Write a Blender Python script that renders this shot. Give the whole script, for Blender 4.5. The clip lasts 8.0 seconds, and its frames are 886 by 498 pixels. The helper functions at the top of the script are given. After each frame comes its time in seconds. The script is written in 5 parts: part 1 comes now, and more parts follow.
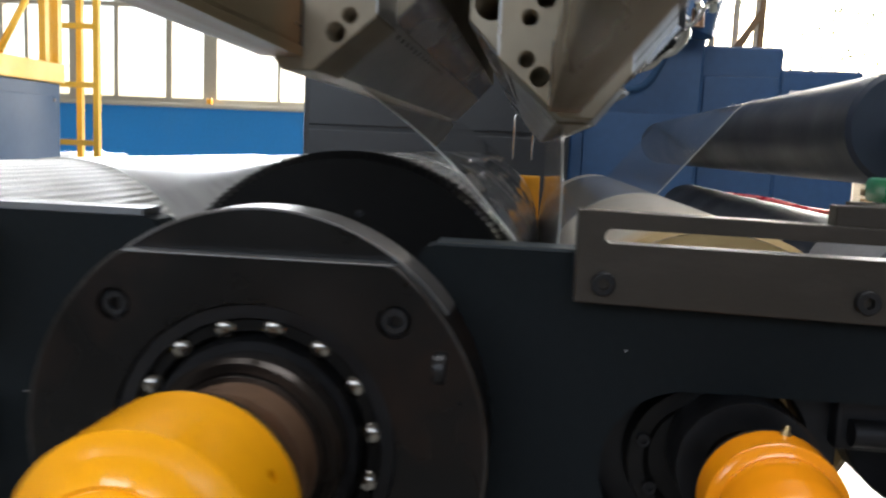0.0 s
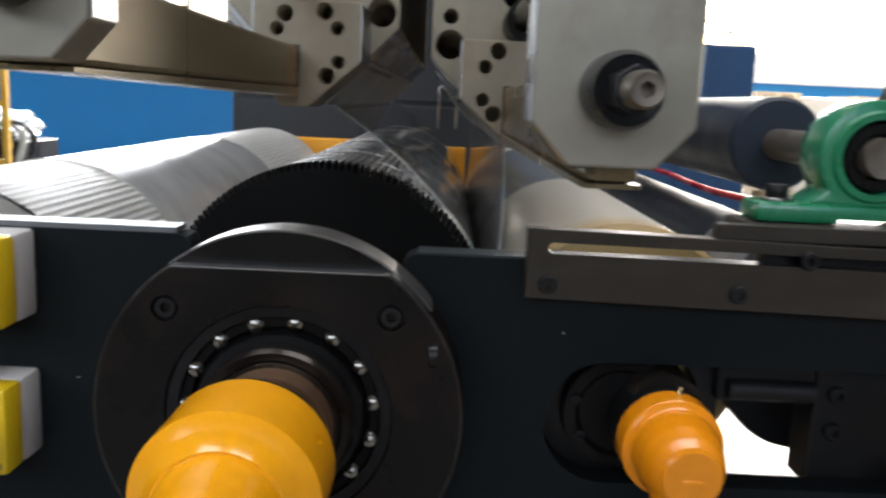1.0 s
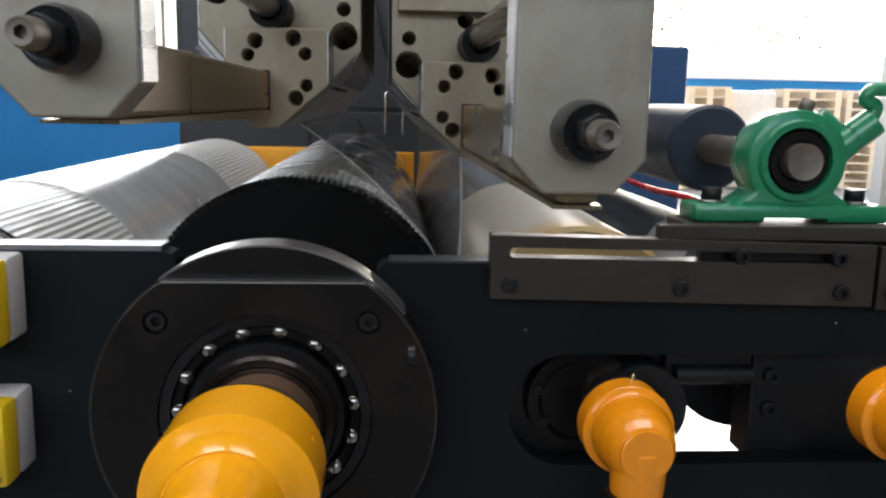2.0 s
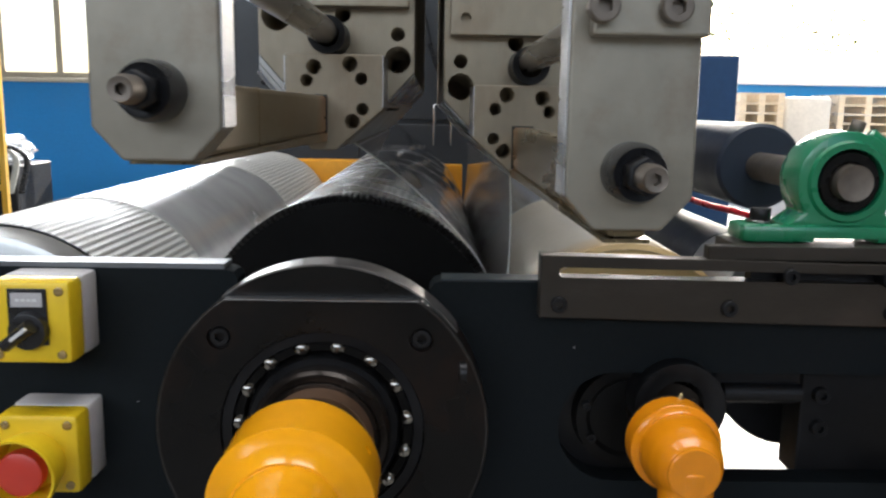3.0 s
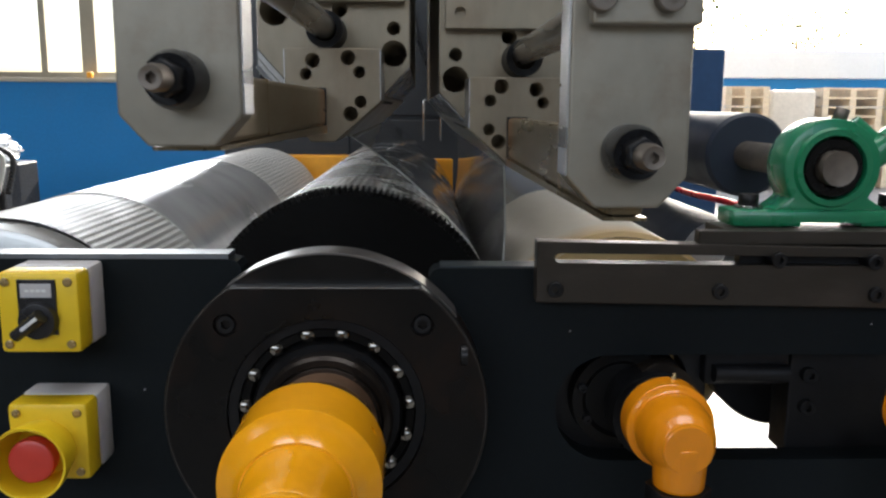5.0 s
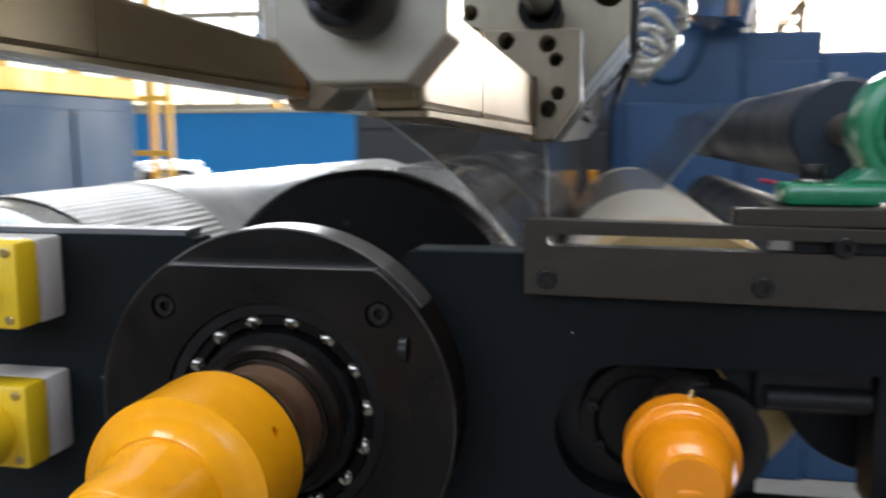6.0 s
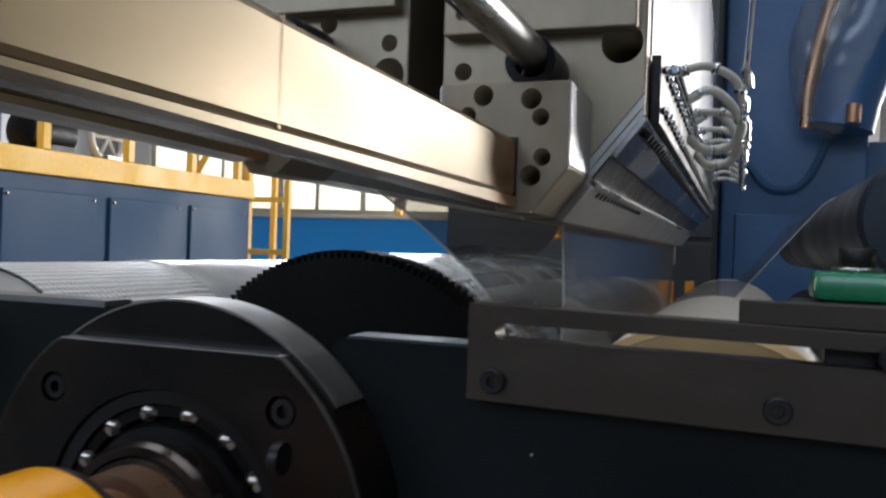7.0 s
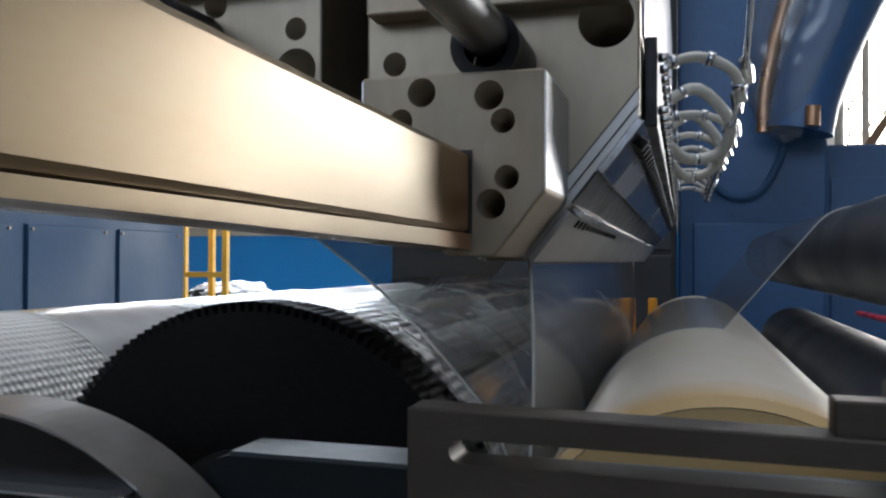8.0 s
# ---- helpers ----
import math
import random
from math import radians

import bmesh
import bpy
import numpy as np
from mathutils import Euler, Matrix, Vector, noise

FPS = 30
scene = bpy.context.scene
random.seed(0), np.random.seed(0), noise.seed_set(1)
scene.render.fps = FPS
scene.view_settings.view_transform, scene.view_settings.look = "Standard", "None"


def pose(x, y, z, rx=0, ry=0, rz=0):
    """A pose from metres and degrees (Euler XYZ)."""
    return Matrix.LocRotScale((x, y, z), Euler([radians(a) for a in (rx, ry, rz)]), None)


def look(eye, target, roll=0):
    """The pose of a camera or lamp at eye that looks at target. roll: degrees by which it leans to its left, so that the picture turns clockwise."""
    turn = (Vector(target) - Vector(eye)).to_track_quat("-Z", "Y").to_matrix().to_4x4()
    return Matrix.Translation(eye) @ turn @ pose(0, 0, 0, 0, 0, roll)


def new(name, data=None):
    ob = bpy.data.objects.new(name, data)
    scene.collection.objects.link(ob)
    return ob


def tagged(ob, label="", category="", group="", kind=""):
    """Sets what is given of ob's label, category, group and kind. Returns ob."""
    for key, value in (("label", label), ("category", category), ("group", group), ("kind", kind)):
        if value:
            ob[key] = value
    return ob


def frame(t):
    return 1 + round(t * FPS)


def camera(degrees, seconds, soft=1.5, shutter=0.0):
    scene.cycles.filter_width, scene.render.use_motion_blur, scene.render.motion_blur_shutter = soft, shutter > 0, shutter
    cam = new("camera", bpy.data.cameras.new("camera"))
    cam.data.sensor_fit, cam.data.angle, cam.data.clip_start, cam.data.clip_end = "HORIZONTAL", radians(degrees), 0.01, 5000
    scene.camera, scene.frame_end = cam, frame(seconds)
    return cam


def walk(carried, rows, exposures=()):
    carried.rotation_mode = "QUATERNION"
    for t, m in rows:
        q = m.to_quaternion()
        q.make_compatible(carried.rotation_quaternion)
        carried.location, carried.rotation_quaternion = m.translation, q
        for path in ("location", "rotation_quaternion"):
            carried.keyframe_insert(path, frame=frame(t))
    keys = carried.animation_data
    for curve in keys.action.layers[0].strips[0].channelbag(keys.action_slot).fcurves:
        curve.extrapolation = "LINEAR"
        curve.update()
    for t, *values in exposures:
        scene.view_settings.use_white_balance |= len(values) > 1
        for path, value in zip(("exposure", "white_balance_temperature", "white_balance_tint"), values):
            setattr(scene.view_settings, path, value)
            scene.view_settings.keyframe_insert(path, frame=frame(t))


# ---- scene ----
# camera: hand-carried, metres, looking along +y at the machine's side frame
cam = camera(56.5, 8.0, soft=2.3, shutter=0.5)
PATH = [
    (0, (0.01, 0.059, 1.221), (-0.196, 2.033, 0.974), 2.5),
    (0.5, (-0.041, -0.044, 1.268), (-0.236, 1.916, 0.925), 2.9),
    (1, (-0.031, -0.083, 1.283), (-0.023, 1.885, 0.929), 2.6),
    (1.5, (-0.048, -0.119, 1.29), (0.115, 1.843, 0.935), 1.2),
    (3, (-0.059, -0.157, 1.313), (-0.03, 1.815, 0.979), 0.9),
    (3.5, (-0.08, -0.183, 1.315), (-0.088, 1.784, 0.953), 0.5),
    (4, (-0.085, -0.19, 1.317), (-0.056, 1.776, 0.949), 0.5),
    (4.5, (-0.079, -0.192, 1.321), (-0.009, 1.774, 0.957), 0.4),
    (5.8, (0.039, -0.088, 1.259), (-0.119, 1.885, 0.974), 0.2),
    (6, (0.095, -0.051, 1.248), (-0.279, 1.895, 0.978), -0.2),
    (6.2, (0.142, -0.012, 1.244), (-0.467, 1.875, 0.985), -0.8),
    (6.5, (0.184, 0.048, 1.236), (-0.514, 1.910, 1.018), -0.3),
    (7, (0.188, 0.099, 1.219), (-0.488, 1.981, 1.215), 2.0),
    (7.5, (0.163, 0.192, 1.235), (-0.403, 2.110, 1.264), 0.8),
    (8, (0.140, 0.263, 1.243), (-0.418, 2.183, 1.271), 0.2),
]
walk(cam, [(t, look(eye, target, roll)) for t, eye, target, roll in PATH], exposures=[(0, 1.77, 6350, 10), (1.0, 1.75, 6350, 10), (3.5, 1.65, 6350, 10), (4.0, 1.3, 6350, 10), (4.7, 1.3, 6350, 10), (6.0, 1.87, 6200, 10), (6.5, 1.72, 6100, 10), (7.0, 1.25, 5980, 10), (7.5, 1.2, 5900, 10), (8.0, 1.23, 5850, 10)])

# ---- light: daylight through the window bands and the open gate, plus two unseen fills ----
world = bpy.data.worlds.new("sky")
scene.world = world
world.use_nodes = True
_n = world.node_tree.nodes
_sky = _n.new("ShaderNodeTexSky")
_sky.sky_type, _sky.sun_disc, _sky.sun_elevation, _sky.sun_rotation = "NISHITA", False, radians(27), radians(24)
_sky.air_density, _sky.dust_density = 1.0, 3.0
world.node_tree.links.new(_sky.outputs[0], _n["Background"].inputs[0])
_n["Background"].inputs[1].default_value = 0.15


def lamp(name, kind, m, energy, color=(1, 1, 1), size=(1, 1), angle=0.0):
    data = bpy.data.lights.new(name, kind)
    data.energy, data.color = energy, color
    if kind == "AREA":
        data.shape, data.size, data.size_y = "RECTANGLE", size[0], size[1]
    if kind == "SUN":
        data.angle = angle
    ob = new(name, data)
    ob.matrix_world = m
    return ob


HALL = dict(x0=-9.0, x1=8.0, y0=-5.0, y1=10.5, h=6.5)
lamp("sun", "SUN", look((1.3 + 3.6, 3 + 8, 4.4), (1.3, 3, 0)), 3.0, (1, 0.95, 0.86), angle=radians(0.5))
lamp("window_daylight", "AREA", look((-4.5, 10.3, 2.9), (-3.5, 0, 1.0)), 190, (0.95, 0.98, 1.0), (7.0, 2.4))
lamp("gate_daylight", "AREA", look((4.3, 10.3, 2.4), (1.5, 0, 1.0)), 330, (1.0, 0.98, 0.95), (4.6, 3.8))
# Overhead light through an assumed roof opening, out of view.
lamp("skylight_daylight", "AREA", look((-0.5, 0.4, 6.45), (-0.5, 0.401, 0)), 80, (1.0, 0.98, 0.95), (7.0, 1.6))
# Added fill from behind the camera; no window is known there.
lamp("front_window_daylight", "AREA", look((-2.0, -4.8, 3.6), (0, 1.0, 1.1)), 46, (1.0, 0.97, 0.93), (8.0, 2.0))

# ---- helpers ----
ORIGIN = {}


def mesh_box(x0, x1, y0, y1, z0, z1, bevel=0.0, bm=None):
    out = bm or bmesh.new()
    r = bmesh.ops.create_cube(out, size=1.0, matrix=Matrix.Translation(((x0 + x1) / 2, (y0 + y1) / 2, (z0 + z1) / 2)) @ Matrix.Diagonal((x1 - x0, y1 - y0, z1 - z0, 1)))
    if bevel:
        edges = list({e for v in r["verts"] for e in v.link_edges})
        bmesh.ops.bevel(out, geom=edges, offset=bevel, segments=2, affect="EDGES", profile=0.5)
    return out


def turned_y(profile, cx=0.0, cz=0.0, seg=64, bm=None, closed=True):
    """A body turned about the y axis through (cx, cz): profile rows are (y, radius). UV: metres round and along."""
    out = bm or bmesh.new()
    uv = out.loops.layers.uv.verify()
    rings = []
    for y, r in profile:
        rings.append([out.verts.new((cx + r * math.sin(2 * math.pi * k / seg), y, cz + r * math.cos(2 * math.pi * k / seg))) for k in range(seg)])
    for i in range(len(rings) - 1):
        rr = max(profile[i][1], profile[i + 1][1])
        for k in range(seg):
            f = out.faces.new((rings[i][k], rings[i + 1][k], rings[i + 1][(k + 1) % seg], rings[i][(k + 1) % seg]))
            f.smooth = True
            for lp, (kk, ii) in zip(f.loops, ((k, i), (k, i + 1), (k + 1, i + 1), (k + 1, i))):
                lp[uv].uv = (kk / seg * 2 * math.pi * rr, profile[ii][0])
    if closed:
        for ring in (rings[0][::-1], rings[-1]):
            if (ring[0].co - ring[seg // 2].co).length > 1e-4:
                out.faces.new(ring)
    bmesh.ops.recalc_face_normals(out, faces=out.faces)
    return out


def prism(points, y0, y1, bevel=0.0, bm=None):
    """The outline (x, z) drawn out along y."""
    out = bm or bmesh.new()
    a = [out.verts.new((x, y0, z)) for x, z in points]
    b = [out.verts.new((x, y1, z)) for x, z in points]
    n = len(points)
    faces = [out.faces.new(a), out.faces.new(b[::-1])]
    for k in range(n):
        faces.append(out.faces.new((a[k], b[k], b[(k + 1) % n], a[(k + 1) % n])))
    bmesh.ops.recalc_face_normals(out, faces=faces)
    if bevel:
        bmesh.ops.bevel(out, geom=[e for e in out.edges], offset=bevel, segments=2, affect="EDGES", profile=0.5)
    return out


def sweep(points, radius, seg=10, bm=None):
    """A round bar along a line of points; radius is a number or one for each point."""
    out = bm or bmesh.new()
    pts = [Vector(p) for p in points]
    rad = radius if isinstance(radius, (list, tuple)) else [radius] * len(pts)
    rings, side = [], None
    for i, p in enumerate(pts):
        d = (pts[min(i + 1, len(pts) - 1)] - pts[max(i - 1, 0)]).normalized()
        if side is None:
            side = d.orthogonal().normalized()
        side = (side - d * side.dot(d)).normalized()
        up = d.cross(side)
        rings.append([out.verts.new(p + rad[i] * (math.cos(2 * math.pi * k / seg) * side + math.sin(2 * math.pi * k / seg) * up)) for k in range(seg)])
    for a, b in zip(rings, rings[1:]):
        for k in range(seg):
            out.faces.new((a[k], a[(k + 1) % seg], b[(k + 1) % seg], b[k])).smooth = True
    out.faces.new(rings[0][::-1])
    out.faces.new(rings[-1])
    bmesh.ops.recalc_face_normals(out, faces=out.faces)
    return out


def curve_points(ctrl, n=24):
    """A smooth line through control points."""
    c = [Vector(p) for p in ctrl]
    c = [2 * c[0] - c[1]] + c + [2 * c[-1] - c[-2]]
    out = []
    for i in range(1, len(c) - 2):
        m = max(2, n // (len(c) - 3))
        for k in range(m):
            t = k / m
            out.append(0.5 * ((2 * c[i]) + (c[i + 1] - c[i - 1]) * t + (2 * c[i - 1] - 5 * c[i] + 4 * c[i + 1] - c[i + 2]) * t * t + (3 * c[i] - c[i - 1] - 3 * c[i + 1] + c[i + 2]) * t ** 3))
    out.append(c[-2])
    return out


def carve(bm, *cutters):
    """bm with the cutter bodies taken away."""
    mesh = bpy.data.meshes.new("work")
    bm.to_mesh(mesh)
    ob = bpy.data.objects.new("work", mesh)
    scene.collection.objects.link(ob)
    made = [ob]
    for c in cutters:
        cm = bpy.data.meshes.new("cutter")
        bmesh.ops.recalc_face_normals(c, faces=c.faces)
        c.to_mesh(cm)
        co = bpy.data.objects.new("cutter", cm)
        scene.collection.objects.link(co)
        made.append(co)
        mod = ob.modifiers.new("cut", "BOOLEAN")
        mod.operation, mod.object, mod.solver = "DIFFERENCE", co, "EXACT"
    bpy.context.view_layer.update()
    res = bpy.data.meshes.new_from_object(ob.evaluated_get(bpy.context.evaluated_depsgraph_get()))
    out = bmesh.new()
    out.from_mesh(res)
    for o in made:
        d = o.data
        bpy.data.objects.remove(o)
        bpy.data.meshes.remove(d)
    bpy.data.meshes.remove(res)
    return out


def thing(name, at, label, category, group="", kind=""):
    ob = new(name)
    ob.empty_display_size = 0.05
    ob.location = at
    ORIGIN[ob] = Vector(at)
    return tagged(ob, label, category, group, kind)


def part(name, bm, material, parent=None, label="", smooth=0.0):
    """ONE mesh object under a thing or a part. The bmesh is in world metres."""
    mesh = bpy.data.meshes.new(name)
    if parent is not None:
        bmesh.ops.translate(bm, verts=bm.verts, vec=-ORIGIN[parent])
    if smooth:
        for f in bm.faces:
            f.smooth = True
        for e in bm.edges:
            if len(e.link_faces) == 2 and e.calc_face_angle(0) > radians(smooth):
                e.smooth = False
    bm.to_mesh(mesh)
    bm.free()
    mesh.materials.append(material)
    ob = new(name, mesh)
    if parent is not None:
        ob.parent = parent
        ORIGIN[ob] = ORIGIN[parent]
    else:
        ORIGIN[ob] = Vector((0, 0, 0))
    if label:
        ob["label"] = label
    return ob


def solo(name, bm, material, label, category, group="", kind="", smooth=0.0):
    """A thing that is one mesh, its origin at the middle of its base."""
    lo = Vector([min(v.co[i] for v in bm.verts) for i in range(3)])
    hi = Vector([max(v.co[i] for v in bm.verts) for i in range(3)])
    base = Vector(((lo.x + hi.x) / 2, (lo.y + hi.y) / 2, lo.z))
    bmesh.ops.translate(bm, verts=bm.verts, vec=-base)
    ob = part(name, bm, material, None, "", smooth)
    ob.location = base
    ORIGIN[ob] = base
    return tagged(ob, label, category, group, kind)


# ---- materials ----
def surface(name, color, rough=0.5, metal=0.0, vary=0.12, scale=8.0, fine=90.0, bump=0.15, stretch=(1, 1, 1), second=None, amount=0.5, patch=3.0, coat=0.0, spread=0.12, spec=0.5):
    """A painted, cast or machined surface: colour and gloss vary at two scales; second: the colour of stains or wear."""
    m = bpy.data.materials.new(name)
    m.use_nodes = True
    n, li = m.node_tree.nodes, m.node_tree.links
    b = n["Principled BSDF"]
    tc = n.new("ShaderNodeTexCoord")
    mp = n.new("ShaderNodeMapping")
    mp.inputs["Scale"].default_value = stretch
    li.new(tc.outputs["Object"], mp.inputs[0])
    big, small = n.new("ShaderNodeTexNoise"), n.new("ShaderNodeTexNoise")
    big.inputs["Scale"].default_value, big.inputs["Detail"].default_value = scale, 6
    small.inputs["Scale"].default_value, small.inputs["Detail"].default_value = fine, 4
    for t in (big, small):
        li.new(mp.outputs[0], t.inputs["Vector"])
    add = n.new("ShaderNodeMath")
    add.operation = "ADD"
    li.new(big.outputs["Fac"], add.inputs[0])
    li.new(small.outputs["Fac"], add.inputs[1])
    ramp = n.new("ShaderNodeMapRange")
    ramp.inputs["From Min"].default_value, ramp.inputs["From Max"].default_value = 0.6, 1.4
    ramp.inputs["To Min"].default_value, ramp.inputs["To Max"].default_value = 1 - vary, 1 + vary
    li.new(add.outputs[0], ramp.inputs["Value"])
    scalec = n.new("ShaderNodeVectorMath")
    scalec.operation = "SCALE"
    scalec.inputs[0].default_value = color[:3]
    li.new(ramp.outputs[0], scalec.inputs["Scale"])
    col = scalec.outputs[0]
    if second:
        pn = n.new("ShaderNodeTexNoise")
        pn.inputs["Scale"].default_value, pn.inputs["Detail"].default_value, pn.inputs["Roughness"].default_value = patch, 8, 0.65
        li.new(mp.outputs[0], pn.inputs["Vector"])
        pr = n.new("ShaderNodeMapRange")
        pr.inputs["From Min"].default_value, pr.inputs["From Max"].default_value = 0.5, 0.7
        pr.inputs["To Max"].default_value = amount
        li.new(pn.outputs["Fac"], pr.inputs["Value"])
        mx = n.new("ShaderNodeMix")
        mx.data_type = "RGBA"
        li.new(pr.outputs[0], mx.inputs["Factor"])
        li.new(col, mx.inputs["A"])
        mx.inputs["B"].default_value = (*second, 1)
        col = mx.outputs["Result"]
    li.new(col, b.inputs["Base Color"])
    rr = n.new("ShaderNodeMapRange")
    rr.inputs["From Min"].default_value, rr.inputs["From Max"].default_value = 0.3, 0.7
    rr.inputs["To Min"].default_value, rr.inputs["To Max"].default_value = max(0.02, rough - spread), min(1, rough + spread)
    li.new(big.outputs["Fac"], rr.inputs["Value"])
    li.new(rr.outputs[0], b.inputs["Roughness"])
    b.inputs["Metallic"].default_value = metal
    b.inputs["Coat Weight"].default_value = coat
    b.inputs["Specular IOR Level"].default_value = spec
    b.inputs["Coat Roughness"].default_value = 0.08
    if bump:
        bp = n.new("ShaderNodeBump")
        bp.inputs["Strength"].default_value, bp.inputs["Distance"].default_value = bump, 0.002
        li.new(small.outputs["Fac"], bp.inputs["Height"])
        li.new(bp.outputs[0], b.inputs["Normal"])
    return m


def embossed(name, color, rough, metal, pitch, depth):
    """A roll's surface with rows of raised dots, by its UV in metres."""
    m = surface(name, color, rough, metal, 0.08, 10, 60, 0)
    n, li = m.node_tree.nodes, m.node_tree.links
    b = n["Principled BSDF"]
    uvn = n.new("ShaderNodeTexCoord")
    mp = n.new("ShaderNodeMapping")
    mp.inputs["Scale"].default_value = (1 / pitch, 1.3 / pitch, 1)
    li.new(uvn.outputs["UV"], mp.inputs[0])
    sep = n.new("ShaderNodeSeparateXYZ")
    li.new(mp.outputs[0], sep.inputs[0])
    parts = []
    for ax in ("X", "Y"):
        mul = n.new("ShaderNodeMath")
        mul.operation, mul.inputs[1].default_value = "MULTIPLY", 2 * math.pi
        li.new(sep.outputs[ax], mul.inputs[0])
        si = n.new("ShaderNodeMath")
        si.operation = "SINE"
        li.new(mul.outputs[0], si.inputs[0])
        parts.append(si)
    ad = n.new("ShaderNodeMath")
    ad.operation = "ADD"
    li.new(parts[0].outputs[0], ad.inputs[0])
    li.new(parts[1].outputs[0], ad.inputs[1])
    bp = n.new("ShaderNodeBump")
    bp.inputs["Strength"].default_value, bp.inputs["Distance"].default_value = 1.0, depth
    li.new(ad.outputs[0], bp.inputs["Height"])
    li.new(bp.outputs[0], b.inputs["Normal"])
    # valleys between the rows are darker than the dots
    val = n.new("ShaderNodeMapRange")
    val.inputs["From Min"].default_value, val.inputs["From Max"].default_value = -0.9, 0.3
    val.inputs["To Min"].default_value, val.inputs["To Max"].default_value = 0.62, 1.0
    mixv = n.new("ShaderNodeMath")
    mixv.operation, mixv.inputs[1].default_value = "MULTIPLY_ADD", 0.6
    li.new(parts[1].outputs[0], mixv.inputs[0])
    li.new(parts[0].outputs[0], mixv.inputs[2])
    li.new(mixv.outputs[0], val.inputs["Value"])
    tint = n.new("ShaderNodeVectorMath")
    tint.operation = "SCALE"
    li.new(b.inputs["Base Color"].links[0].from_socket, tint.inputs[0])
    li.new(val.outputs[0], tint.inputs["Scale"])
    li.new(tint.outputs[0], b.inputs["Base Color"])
    return m


def film_material(name, tint, milk, rough=0.08, gloss=0.35, streak=30.0):
    """Thin clear plastic: lets most light through, a little milky, with a glossy skin."""
    m = bpy.data.materials.new(name)
    m.use_nodes = True
    n, li = m.node_tree.nodes, m.node_tree.links
    n.remove(n["Principled BSDF"])
    tr, di, gl = n.new("ShaderNodeBsdfTransparent"), n.new("ShaderNodeBsdfTranslucent"), n.new("ShaderNodeBsdfGlossy")
    df = n.new("ShaderNodeBsdfDiffuse")
    tr.inputs[0].default_value = (*tint, 1)
    gl.inputs["Roughness"].default_value = rough
    tc, no = n.new("ShaderNodeTexCoord"), n.new("ShaderNodeTexNoise")
    mp = n.new("ShaderNodeMapping")
    mp.inputs["Scale"].default_value = (3, streak, 3)
    li.new(tc.outputs["Object"], mp.inputs[0])
    li.new(mp.outputs[0], no.inputs["Vector"])
    no.inputs["Scale"].default_value, no.inputs["Detail"].default_value = 1.5, 5
    bp = n.new("ShaderNodeBump")
    bp.inputs["Strength"].default_value, bp.inputs["Distance"].default_value = 0.10, 0.004
    li.new(no.outputs["Fac"], bp.inputs["Height"])
    li.new(bp.outputs[0], gl.inputs["Normal"])
    mil = n.new("ShaderNodeMixShader")
    mil.inputs[0].default_value = 0.5
    li.new(di.outputs[0], mil.inputs[1])
    li.new(df.outputs[0], mil.inputs[2])
    a = n.new("ShaderNodeMixShader")
    mr = n.new("ShaderNodeMapRange")
    mr.inputs["From Min"].default_value, mr.inputs["From Max"].default_value = 0.35, 0.65
    mr.inputs["To Min"].default_value, mr.inputs["To Max"].default_value = milk * 0.6, milk * 1.4
    li.new(no.outputs["Fac"], mr.inputs["Value"])
    li.new(mr.outputs[0], a.inputs[0])
    li.new(tr.outputs[0], a.inputs[1])
    li.new(mil.outputs[0], a.inputs[2])
    fr = n.new("ShaderNodeLayerWeight")
    fr.inputs["Blend"].default_value = gloss
    po = n.new("ShaderNodeMapRange")
    po.inputs["From Min"].default_value, po.inputs["From Max"].default_value = 0.2, 1.0
    po.inputs["To Min"].default_value, po.inputs["To Max"].default_value = 0.06, 0.9
    li.new(fr.outputs["Facing"], po.inputs["Value"])
    b = n.new("ShaderNodeMixShader")
    li.new(po.outputs[0], b.inputs[0])
    li.new(a.outputs[0], b.inputs[1])
    li.new(gl.outputs[0], b.inputs[2])
    li.new(b.outputs[0], n["Material Output"].inputs[0])
    return m


def glow(name, color, strength):
    m = bpy.data.materials.new(name)
    m.use_nodes = True
    b = m.node_tree.nodes["Principled BSDF"]
    b.inputs["Base Color"].default_value = (*color, 1)
    b.inputs["Emission Color"].default_value = (*color, 1)
    b.inputs["Emission Strength"].default_value = strength
    return m


FRAME_PAINT = surface("frame paint", (0.0096, 0.0122, 0.0136), 0.5, 0, 0.15, 4, 160, 0.12, second=(0.0135, 0.0165, 0.018), amount=0.5, patch=7, spec=0.07)
HOUSING = surface("blackened steel", (0.0042, 0.0040, 0.0038), 0.30, 0.0, 0.25, 12, 140, 0.12, spec=0.22, second=(0.026, 0.011, 0.005), amount=0.75, patch=6)
BLACK_STEEL = surface("black oxide steel", (0.012, 0.012, 0.013), 0.45, 0.5, 0.2, 30, 200, 0.1)
GEAR = surface("oiled gear iron", (0.004, 0.0035, 0.003), 0.55, 0.0, 0.3, 10, 120, 0.2, spec=0.12)
BRUSHED = surface("brushed steel edge", (0.45, 0.45, 0.45), 0.32, 1.0, 0.15, 6, 80, 0.1, stretch=(1, 1, 8))
BRACKET = surface("milled steel bar", (0.048, 0.041, 0.033), 0.48, 0.7, 0.06, 14, 160, 0.05, stretch=(1, 1, 3), second=(0.075, 0.062, 0.052), amount=0.5, patch=14)
BALL = surface("polished ball steel", (0.28, 0.265, 0.24), 0.12, 1.0, 0.05, 20, 100, 0)
DIE = surface("ground die steel", (0.262, 0.225, 0.165), 0.45, 0.6, 0.14, 6, 70, 0.1, stretch=(1, 1, 0.5), second=(0.20, 0.145, 0.095), amount=0.6, patch=16)
